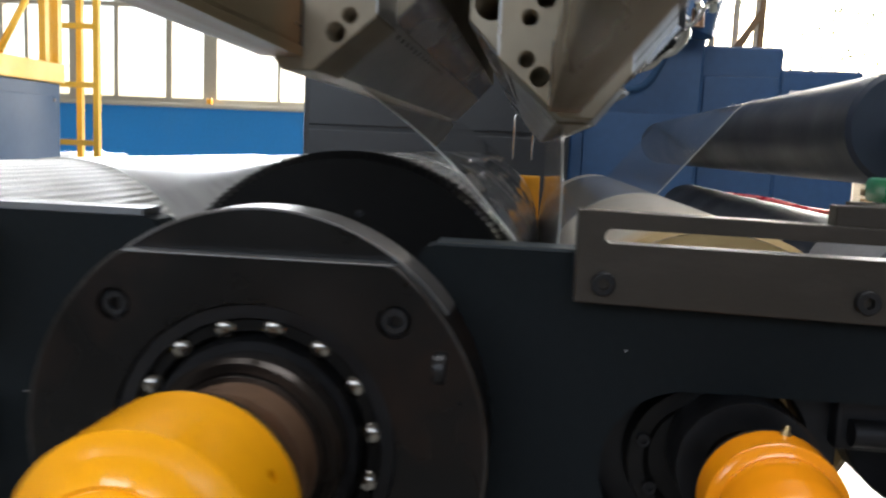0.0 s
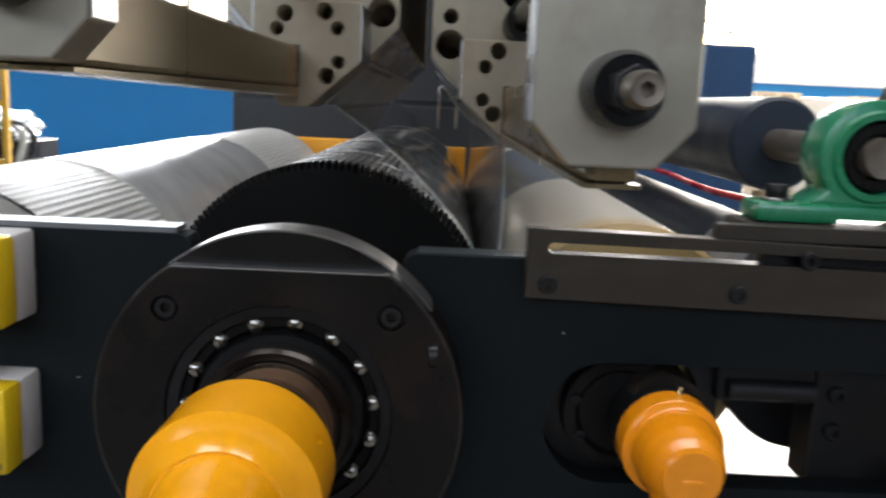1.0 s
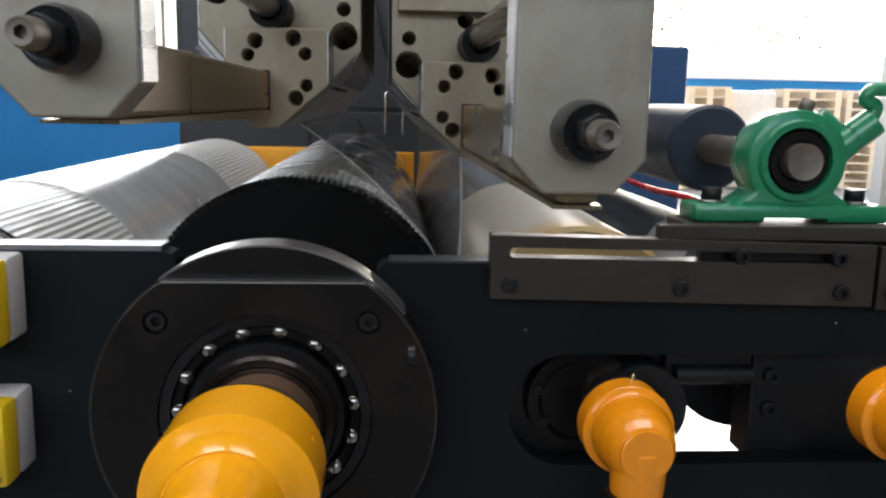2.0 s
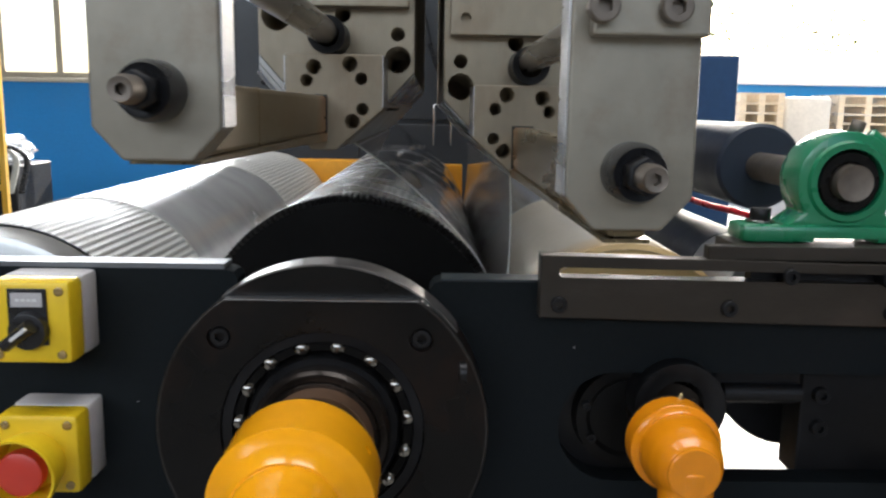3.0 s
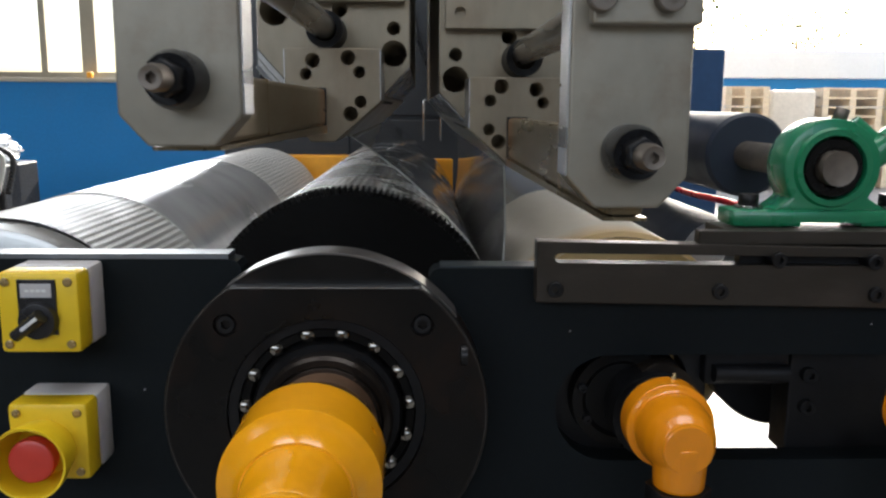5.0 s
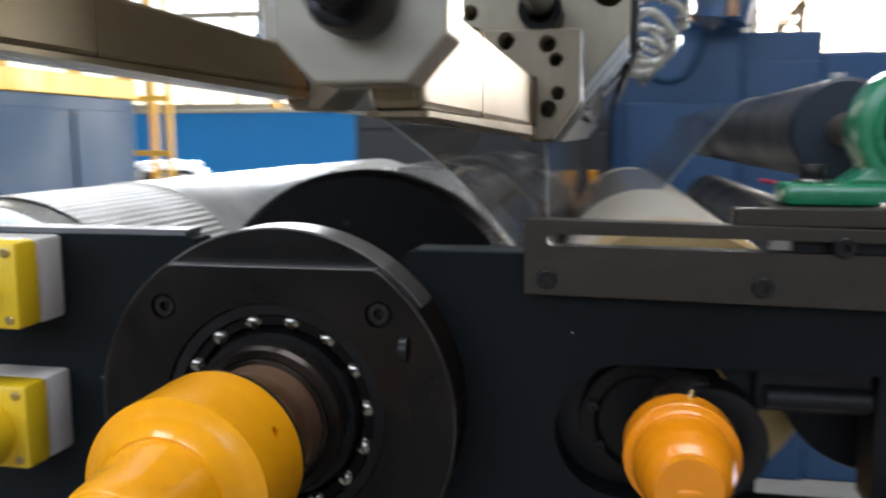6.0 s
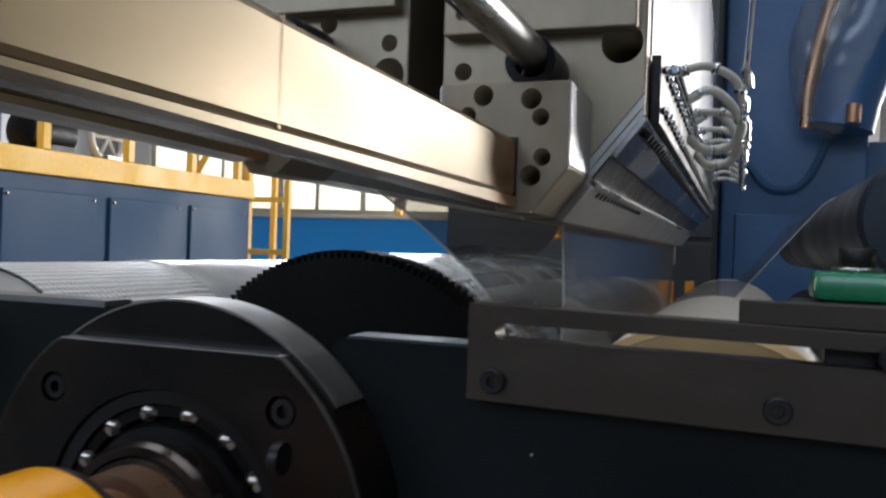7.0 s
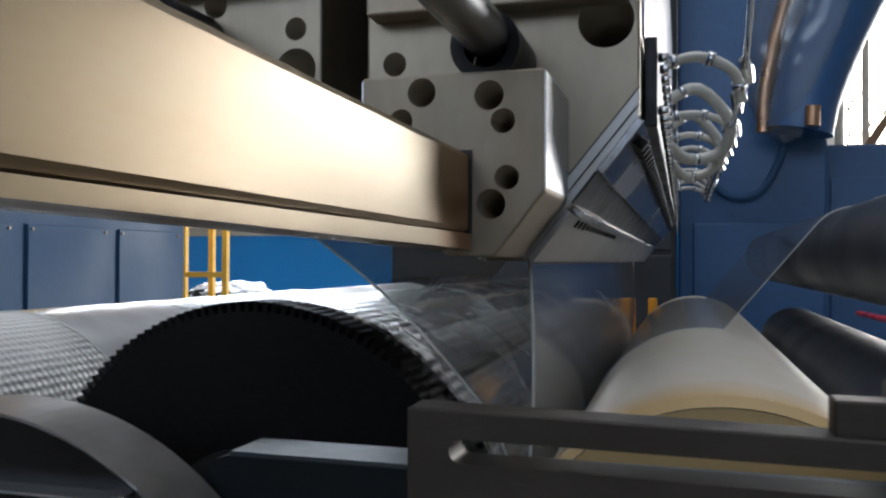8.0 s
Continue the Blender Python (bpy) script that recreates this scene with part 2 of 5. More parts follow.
DIE_LIGHT = surface("ground jaw steel", (0.36, 0.355, 0.34), 0.38, 0.7, 0.1, 8, 90, 0.05)
DIE_DARK = surface("die underside steel", (0.30, 0.31, 0.33), 0.22, 0.95, 0.2, 8, 90, 0.1)
HANGER = surface("cast aluminium plate", (0.275, 0.250, 0.200), 0.42, 0.5, 0.16, 9, 70, 0.15, second=(0.165, 0.115, 0.072), amount=0.9, patch=11)
BRASS = surface("heat-stained brass bar", (0.205, 0.165, 0.098), 0.32, 0.6, 0.2, 7, 40, 0.08, stretch=(6, 0.5, 2), second=(0.14, 0.085, 0.035), amount=0.75, patch=5)


def heat_tint(m, color, far, near):
    """Brown heat tint that grows towards a bar's clamped end, with an uneven border."""
    n, li = m.node_tree.nodes, m.node_tree.links
    b = n["Principled BSDF"]
    tc, sep, no = n.new("ShaderNodeTexCoord"), n.new("ShaderNodeSeparateXYZ"), n.new("ShaderNodeTexNoise")
    li.new(tc.outputs["Object"], sep.inputs[0])
    li.new(tc.outputs["Object"], no.inputs["Vector"])
    no.inputs["Scale"].default_value, no.inputs["Detail"].default_value = 45, 3
    mad = n.new("ShaderNodeMath")
    mad.operation, mad.inputs[1].default_value = "MULTIPLY_ADD", 0.03
    li.new(no.outputs["Fac"], mad.inputs[0])
    li.new(sep.outputs["Y"], mad.inputs[2])
    mr = n.new("ShaderNodeMapRange")
    mr.inputs["From Min"].default_value, mr.inputs["From Max"].default_value = far, near
    mr.inputs["To Max"].default_value = 0.9
    li.new(mad.outputs[0], mr.inputs["Value"])
    mx = n.new("ShaderNodeMix")
    mx.data_type = "RGBA"
    li.new(mr.outputs[0], mx.inputs["Factor"])
    li.new(b.inputs["Base Color"].links[0].from_socket, mx.inputs["A"])
    mx.inputs["B"].default_value = (*color, 1)
    li.new(mx.outputs["Result"], b.inputs["Base Color"])


heat_tint(BRASS, (0.30, 0.155, 0.058), -0.052, -0.012)
ROD = surface("steel rod", (0.35, 0.34, 0.33), 0.3, 1.0, 0.12, 12, 80, 0.05, stretch=(4, 0.3, 4))
COPPER = surface("brown shaft collar", (0.34, 0.20, 0.12), 0.33, 0.8, 0.2, 12, 80, 0.1)
DARK_RING = surface("dark shaft ring", (0.03, 0.024, 0.02), 0.26, 0.7, 0.2, 12, 80, 0.1)
YELLOW = surface("yellow enamel", (0.95, 0.40, 0.003), 0.2, 0, 0.06, 8, 60, 0.03, coat=0.25, spread=0.05, second=(0.72, 0.28, 0.008), amount=0.4, patch=9)
YELLOW_FRAME = surface("yellow frame paint", (0.82, 0.36, 0.014), 0.5, 0, 0.12, 6, 60, 0.1, second=(0.45, 0.25, 0.05), amount=0.5)
YELLOW_DECK = surface("yellow deck paint", (0.80, 0.45, 0.035), 0.5, 0, 0.12, 6, 60, 0.1, second=(0.70, 0.50, 0.18), amount=0.5)
# Yellow enamel darkened for the shade on the small joints below the bracket.
YELLOW_SHADED = surface("shaded yellow enamel", (0.82, 0.27, 0.004), 0.22, 0, 0.06, 8, 60, 0.03, coat=0.2, spread=0.05)
BOX_YELLOW = surface("yellow plastic", (0.82, 0.56, 0.012), 0.38, 0, 0.05, 8, 120, 0.06)
BOX_GREY = surface("grey plastic", (0.52, 0.50, 0.49), 0.45, 0, 0.05, 8, 120, 0.06)
RED = surface("red plastic", (0.62, 0.05, 0.03), 0.38, 0, 0.05, 20, 100, 0.03)
BLACK_PLASTIC = surface("black plastic", (0.012, 0.012, 0.013), 0.3, 0, 0.1, 20, 150, 0.05)
WHITE_MARK = surface("white plastic", (0.75, 0.75, 0.72), 0.45, 0, 0.05, 20, 100, 0)
SCREW = surface("yellow zinc screw", (0.45, 0.33, 0.16), 0.35, 0.9, 0.2, 60, 300, 0.1)
HOLE = surface("bore in shadow", (0.02, 0.018, 0.016), 0.6, 0.2, 0.2, 30, 100, 0.1)
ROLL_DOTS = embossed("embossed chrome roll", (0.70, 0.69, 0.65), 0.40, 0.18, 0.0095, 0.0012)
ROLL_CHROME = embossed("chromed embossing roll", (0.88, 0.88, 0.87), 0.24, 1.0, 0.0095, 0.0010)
ROLL_END = surface("roll end steel", (0.45, 0.45, 0.43), 0.3, 0.9, 0.15, 10, 60, 0.1)
RUBBER = surface("cream silicone roll", (0.60, 0.55, 0.46), 0.48, 0, 0.05, 5, 60, 0.05, second=(0.5, 0.42, 0.28), amount=0.4)
heat_tint(RUBBER, (0.56, 0.37, 0.14), 0.250, 0.185)
RUBBER_EDGE = surface("yellowed rubber edge", (0.55, 0.38, 0.16), 0.5, 0, 0.1, 10, 60, 0.05)
ROLLER = surface("dark rubber roller", (0.014, 0.021, 0.036), 0.5, 0, 0.12, 8, 80, 0.08)
GREEN = surface("green cast iron enamel", (0.012, 0.20, 0.085), 0.3, 0, 0.08, 15, 90, 0.12, coat=0.3, spread=0.06)
RUSTY_SHAFT = surface("dull shaft steel", (0.17, 0.145, 0.12), 0.5, 0.7, 0.25, 20, 90, 0.2)
MACHINE_BLUE = surface("blue machine paint", (0.022, 0.058, 0.118), 0.55, 0, 0.12, 2, 40, 0.05, second=(0.030, 0.072, 0.140), amount=0.4, patch=1.5, spec=0.2)
PANEL_BLUE = surface("dark blue cabinet paint", (0.020, 0.066, 0.160), 0.4, 0, 0.15, 2, 40, 0.05)
PANEL_DARK = surface("charcoal machine paint", (0.016, 0.018, 0.021), 0.5, 0, 0.15, 3, 60, 0.08)
WALL_BLUE = surface("blue wall paint", (0.006, 0.21, 0.56), 0.55, 0, 0.08, 2, 30, 0.05, second=(0.06, 0.22, 0.5), amount=0.3, patch=0.9)
WALL_WHITE = surface("whitewashed wall", (0.62, 0.60, 0.56), 0.8, 0, 0.08, 2, 30, 0.1)
CONCRETE = surface("concrete floor", (0.30, 0.29, 0.27), 0.6, 0, 0.15, 1.2, 30, 0.15, second=(0.2, 0.19, 0.18), amount=0.5, patch=0.6)
WINDOW_FRAME = surface("beige window frame", (0.42, 0.38, 0.30), 0.5, 0.1, 0.1, 4, 60, 0.05)
TIN = surface("roof sheet", (0.35, 0.35, 0.35), 0.55, 0.3, 0.1, 1, 20, 0.05)
PALLET = surface("pallet wood", (0.76, 0.64, 0.48), 0.75, 0, 0.25, 3, 30, 0.2, stretch=(1, 6, 6))
TARP = surface("blue tarpaulin", (0.01, 0.22, 0.55), 0.5, 0, 0.1, 3, 30, 0.1)
RED_HOSE = surface("red air hose", (0.65, 0.03, 0.04), 0.3, 0, 0.05, 20, 90, 0)
SILICONE = surface("clear silicone hose", (0.55, 0.56, 0.52), 0.2, 0, 0.1, 20, 90, 0.1)
HOSE_CREAM = surface("cream silicone hose", (0.62, 0.60, 0.52), 0.25, 0, 0.12, 20, 90, 0.1, coat=0.3)
CHROME = surface("chrome fitting", (0.7, 0.7, 0.7), 0.15, 1.0, 0.05, 20, 90, 0)
FILM_CLEAR = film_material("clear melt film", (0.94, 0.95, 0.96), 0.04, 0.04, 0.45, 9.0)
FILM_NIP = film_material("milky melt film", (0.93, 0.94, 0.95), 0.38, 0.10, 0.42, 1.6)
FILM_WEB = film_material("thin plastic web", (0.95, 0.96, 0.97), 0.17, 0.12, 0.3)
GROUND = surface("yard concrete", (0.42, 0.40, 0.37), 0.8, 0, 0.15, 0.5, 10, 0.1)
LEAF = surface("leaves", (0.12, 0.17, 0.06), 0.6, 0, 0.3, 3, 30, 0)
BARK = surface("bark", (0.24, 0.19, 0.14), 0.85, 0, 0.2, 6, 40, 0.3)

# ---- the hall ----
def hall():
    x0, x1, y0, y1, h = HALL["x0"], HALL["x1"], HALL["y0"], HALL["y1"], HALL["h"]
    solo("ground", mesh_box(-60, 60, -40, 90, -0.3, -0.02), GROUND, "pale concrete yard outside the open gate", "ground", kind="structure")
    solo("floor", mesh_box(x0, x1, y0, y1 + 0.24, -0.02, 0.0), CONCRETE, "worn grey concrete workshop floor", "floor", kind="structure")
    # The roof opening is assumed, for the overhead light.
    solo("ceiling", carve(mesh_box(x0, x1, y0, y1 + 0.24, h, h + 0.1), mesh_box(-4.0, 3.0, -0.4, 1.2, h - 0.3, h + 0.4)), TIN, "grey sheet roof over the workshop", "ceiling", kind="structure")
    wall = carve(mesh_box(x0, x1, y1, y1 + 0.24, 0, h), mesh_box(-8.4, -2.2, y1 - 0.5, y1 + 0.7, 1.62, 4.1), mesh_box(1.9, 6.6, y1 - 0.5, y1 + 0.7, 0.0, 4.4))
    solo("wall_back", wall, WALL_WHITE, "whitewashed wall with a window band and an open gate", "wall", kind="structure")
    solo("baseboard", mesh_box(x0, 1.88, y1 - 0.014, y1 - 0.003, 0.0, 1.575), WALL_BLUE, "glossy blue paint up to the window sill", "wall paint", kind="structure")
    # Unseen walls, darkened to cut the light they throw back at the machine.
    dim = surface("light-cutting grey wall", (0.20, 0.20, 0.20), 0.85, 0, 0.1, 2, 30, 0.1)
    solo("wall_left", mesh_box(x0 - 0.24, x0, y0, y1, 0, h), dim, "unseen side wall, darkened to cut reflections", "wall", kind="structure")
    solo("wall_right", mesh_box(x1, x1 + 0.24, y0, y1, 0, h), dim, "unseen side wall, darkened to cut reflections", "wall", kind="structure")
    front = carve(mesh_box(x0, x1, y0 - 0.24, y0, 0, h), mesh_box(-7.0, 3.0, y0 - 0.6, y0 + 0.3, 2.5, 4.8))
    solo("wall_front", front, dim, "unseen front wall with an added high window opening", "wall", kind="structure")
    # window band: frames with mullions
    win = thing("window_1", (-5.3, y1 + 0.1, 1.62), "beige metal-framed window band above blue wall", "window", kind="structure")
    part("window_sill", mesh_box(-8.45, -2.15, y1 - 0.08, y1 + 0.2, 1.575, 1.625, 0.006), WINDOW_FRAME, win, "beige sill with loose bits on it")
    part("window_frame", mesh_box(-8.4, -2.2, y1 + 0.06, y1 + 0.13, 1.627, 1.70), WINDOW_FRAME, win)
    part("window_frame", mesh_box(-8.4, -2.2, y1 + 0.06, y1 + 0.13, 4.02, 4.09), WINDOW_FRAME, win)
    part("window_frame", mesh_box(-8.4, -2.2, y1 + 0.06, y1 + 0.13, 2.85, 2.91), WINDOW_FRAME, win)
    for x, w in ((-8.36, 0.04), (-7.55, 0.025), (-7.1, 0.025), (-6.75, 0.025), (-6.1, 0.05), (-5.5, 0.03), (-4.78, 0.04), (-4.22, 0.09), (-3.3, 0.022), (-2.8, 0.025), (-2.25, 0.05)):
        part("mullion", mesh_box(x - w, x + w, y1 + 0.055, y1 + 0.135, 1.70, 4.02), WINDOW_FRAME, win)
    solo("orange_block", mesh_box(-4.22, -4.15, y1 - 0.07, y1 - 0.01, 1.627, 1.70, 0.01), YELLOW_FRAME, "small orange block lying on window sill", "block")


def yard():
    # stacked pallets beyond the gate
    def pallet_stack(x, y, rows, w, label):
        t = thing("pallet_stack", (x, y, 0), label, "pallets", "pallet stacks in the yard")
        for r in range(rows):
            z = r * 0.15
            for k in range(3):
                part("block", mesh_box(x - w / 2 + k * (w - 0.1) / 2, x - w / 2 + k * (w - 0.1) / 2 + 0.1, y - 0.5, y + 0.5, z, z + 0.115), PALLET, t)
            for k in range(5):
                part("slat", mesh_box(x - w / 2, x + w / 2, y - 0.5 + k * 0.225, y - 0.5 + k * 0.225 + 0.1, z + 0.118, z + 0.145), PALLET, t)
        return t
    pallet_stack(5.1, 13.4, 11, 0.7, "stack of weathered wooden pallets in the sun")
    pallet_stack(7.0, 13.8, 11, 1.0, "tall stack of weathered wooden pallets in the sun")
    pallet_stack(8.2, 13.9, 11, 1.1, "tall stack of weathered wooden pallets in the sun")
    solo("wrapped_load", mesh_box(5.6, 6.35, 13.2, 14.1, 0.0, 1.6, 0.05), surface("pale stretch wrap", (0.7, 0.66, 0.6), 0.4, 0, 0.15, 4, 20, 0.4), "pale wrapped load standing between the pallets", "load")
    tarp = thing("shelter", (6, 15.0, 0), "blue tarpaulin shelter with pale roof", "shelter")
    part("tarpaulin", mesh_box(3.0, 11.0, 15.0, 15.06, 1.0, 1.84, 0.01), TARP, tarp)
    part("roof", prism([(3.0, 1.845), (11.0, 1.845), (11.0, 2.35), (3.0, 2.35)], 14.9, 17.5, 0.01), surface("white roof sheet", (0.93, 0.93, 0.93), 0.5, 0, 0.05, 2, 20, 0.05), tarp)
    for x in (3.1, 7.0, 10.9):
        part("post", mesh_box(x - 0.05, x + 0.05, 15.1, 15.2, -0.02, 1.78), ROD, tarp)
    rng = random.Random(4)
    for tx, ty in ((4.2, 30.0), (9.5, 31.0), (14.5, 32.0)):
        tree = thing("tree", (tx, ty, -0.02), "leafy tree, pale in strong daylight", "tree", "trees in the yard")
        part("trunk", sweep(curve_points([(tx, ty, -0.02), (tx + 0.1, ty, 2.0), (tx - 0.1, ty + 0.1, 4.2)], 8), [0.07 - 0.006 * k for k in range(9)], 8), BARK, tree)
        for k in range(9):
            a = rng.uniform(0, 6.28)
            tip = (tx + 2.2 * math.cos(a), ty + 1.6 * math.sin(a), rng.uniform(3.4, 6.0))
            part("limb", sweep(curve_points([(tx, ty, rng.uniform(2.2, 4.0)), (tx + 1.0 * math.cos(a), ty + 0.8 * math.sin(a), tip[2] - 0.7), tip], 6), [0.024 - 0.0032 * q for q in range(7)], 5), BARK, tree)
        bm = bmesh.new()
        for k in range(2200):
            a, rr, zz = rng.uniform(0, 6.28), 2.6 * math.sqrt(rng.random()), rng.uniform(2.2, 6.6)
            if noise.noise((tx + rr * math.cos(a), rr * math.sin(a), zz)) < -0.05:
                continue
            c = Vector((tx + rr * math.cos(a), ty + 0.8 * rr * math.sin(a), zz))
            q = Euler((rng.uniform(0, 3), rng.uniform(0, 3), rng.uniform(0, 6))).to_matrix()
            s = rng.uniform(0.05, 0.11)
            vs = [bm.verts.new(c + q @ Vector(p)) for p in ((-s, 0, 0), (0, -s * 0.5, 0.01), (s, 0, 0), (0, s * 0.5, 0.01))]
            bm.faces.new(vs)
        part("crown", bm, LEAF, tree)


# ---- the machine ----
AX, AZ = -0.152, 1.033  # axis of the embossing roll
R_MID = 0.178
CX, CZ, R_C = 0.166, 1.031, 0.1350  # rubber roll
LX, LZ, R_L = -0.520, 1.020, 0.168  # pattern roll
GX, GZ, R_G = 0.322, 1.253, 0.050  # guide roller
PLATE_Y = 0.582


def socket_screw(cx, y, cz, r, length, parent, material=None, ring=None):
    """A cap screw along y, its head's face at y, with a hexagon socket."""
    head = turned_y([(y, r * 0.62), (y, r * 0.9), (y + r * 0.1, r), (y + length, r)], cx, cz, 20)
    head = carve(head, turned_y([(y - 0.01, r * 0.52), (y + r * 0.7, r * 0.52)], cx, cz, 6))
    return part("screw", head, material or BLACK_STEEL, parent, "", 40)


def side_frame():
    t = thing("side_frame", (0.0, PLATE_Y, 0.0), "dark blue-black painted steel machine side frame", "machine frame")
    pts = [(-1.35, 0.0), (0.95, 0.0), (0.95, 1.158), (-0.050, 1.158), (-0.056, 1.156), (-0.060, 1.150), (-0.060, 1.00), (-0.235, 1.00), (-0.235, 1.158), (-0.239, 1.164), (-0.246, 1.166), (-1.35, 1.170)]
    arc = [(0.117 + 0.054 * math.cos(a), 1.019 + 0.054 * math.sin(a)) for a in [radians(90 + 180 * k / 16) for k in range(17)]]
    slot = prism(arc + [(0.80, 0.965), (0.80, 1.073)], PLATE_Y - 0.05, PLATE_Y + 0.1)
    part("plate", carve(prism(pts, PLATE_Y, PLATE_Y + 0.03), slot), FRAME_PAINT, t)
    part("bright_edge", mesh_box(-1.35, -0.247, PLATE_Y + 0.001, PLATE_Y + 0.029, 1.1665, 1.1712), surface("pale painted edge", (0.16, 0.17, 0.18), 0.35, 0.3), t, "pale top edge strip")
    part("bright_edge", mesh_box(-0.049, 0.95, PLATE_Y + 0.001, PLATE_Y + 0.029, 1.1575, 1.1598), surface("pale painted edge", (0.035, 0.045, 0.050), 0.4, 0.2), t, "paler top edge strip")
    rng = random.Random(12)
    for k in range(3):
        x, z = rng.uniform(-0.36, -0.30) if k < 1 else rng.uniform(0.07, 0.5), rng.uniform(1.0, 1.06) if k < 1 else rng.uniform(1.085, 1.115)
        part("speck", mesh_box(x, x + rng.uniform(0.0008, 0.002), PLATE_Y - 0.0005, PLATE_Y + 0.0005, z, z + rng.uniform(0.0006, 0.0016)), BOX_GREY, t, "pale speck of dust")
    # carriage inside the slot: blocks that hold the roll journals
    c = thing("roll_carriage", (0.30, PLATE_Y + 0.04, 0.971), "black sliding carriage block in the frame slot", "machine part")
    part("block", carve(mesh_box(0.06, 0.222, PLATE_Y + 0.034, PLATE_Y + 0.075, 0.955, 1.09, 0.002), turned_y([(PLATE_Y, 0.046), (PLATE_Y + 0.2, 0.046)], 0.158, 1.031, 32)), BLACK_STEEL, c)
    part("block", mesh_box(0.308, 0.62, PLATE_Y + 0.034, PLATE_Y + 0.075, 0.955, 1.09, 0.002), BLACK_STEEL, c)
    part("clamp", mesh_box(0.215, 0.30, PLATE_Y + 0.02, PLATE_Y + 0.06, 1.036, 1.085, 0.003), BLACK_STEEL, c)
    part("clamp_bar", sweep([(0.222, 0.596, 1.05), (0.296, 0.596, 1.05)], 0.009, 16), BLACK_STEEL, c, "", 40)
    part("disc", turned_y([(PLATE_Y + 0.020, 0.036), (PLATE_Y + 0.016, 0.040), (PLATE_Y + 0.016, 0.050), (PLATE_Y + 0.033, 0.052)], 0.133, 1.022, 40), HOUSING, c, "dark round cover disc", 40)
    part("pulley", turned_y([(0.700, 0.02), (0.700, 0.0816), (0.703, 0.0836), (0.735, 0.0836), (0.735, 0.02)], 0.337, 1.037, 64), BLACK_STEEL, c, "black toothed pulley behind the slot", 30)
    for z in (1.008, 1.042):
        socket_screw(0.326, PLATE_Y + 0.026, z, 0.008, 0.01, c)
    for x, z in ((0.092, 1.035), (0.098, 1.003)):
        socket_screw(x, PLATE_Y + 0.010, z, 0.0045, 0.01, c)


def bearing_housing():
    t = thing("bearing_housing", (AX, 0.555, AZ - 0.145), "blackened round steel bearing housing bolted to frame", "bearing housing")
    body = turned_y([(0.530, 0.143), (0.532, 0.145), (PLATE_Y, 0.145)], AX, AZ, 128)
    bore = turned_y([(0.50, 0.0895), (0.555, 0.0895)], AX, AZ, 64)
    step = mesh_box(AX - 0.2, AX + 0.2, 0.50, 0.543, 1.150, 1.25)
    pockets = [turned_y([(0.5, 0.0105), (0.536, 0.0105)], x, z, 24) for x, z in ((-0.240, 1.117), (-0.066, 1.117), (-0.240, 0.948), (-0.066, 0.948))]
    part("body", carve(body, bore, step, *pockets), HOUSING, t, "", 35)
    outer = [(AX + 0.1466 * math.sin(radians(a)), AZ + 0.1466 * math.cos(radians(a))) for a in range(-37, 56, 3)]
    inner = [(AX + 0.1452 * math.sin(radians(a)), AZ + 0.1452 * math.cos(radians(a))) for a in range(53, -38, -3)]
    # Thin paler ring: the front bevel's highlight put into colour.
    part("edge", turned_y([(0.5300, 0.1428), (0.5294, 0.1440), (0.5312, 0.1454), (0.5325, 0.1454)], AX, AZ, 128, closed=False), surface("edge highlight steel", (0.05, 0.046, 0.042), 0.4, 0.8, 0.4, 25, 90, 0.1), t, "pale ring painted as edge highlight")
    for v in t.children[-1].data.vertices:
        if v.co.z + t.location.z > 1.1495:
            v.co.z = 1.1495 - t.location.z
    # Bright metal strip carries the highlight along the step.
    part("ledge", mesh_box(AX - 0.083, AX + 0.083, 0.5305, 0.5429, 1.1500, 1.1509), BRUSHED, t, "ledge with its highlight in the colour")
    # Steel rim, pale on the top arc to carry light from the windows.
    part("rim", prism(outer + inner, 0.5435, PLATE_Y - 0.002), surface("lit-top steel rim", (0.23, 0.22, 0.21), 0.36, 0.8, 0.25, 20, 60, 0.1), t, "lit-top steel rim")
    for x, z in ((-0.240, 1.117), (-0.066, 1.117), (-0.240, 0.948), (-0.066, 0.948)):
        socket_screw(x, 0.5315, z, 0.0085, 0.006, t)
    for z in (1.066, 1.047):
        part("dowel", turned_y([(0, 0.0026), (0.010, 0.0026), (0.011, 0.002)], 0, 0, 12), ROD, t)
        t.children[-1].matrix_basis = Matrix.Translation((0.136 + (0.0 if z > 1.06 else 0.004), 0.004, z - AZ + 0.145)) @ pose(0, 0, 0, 0, 0, -90)


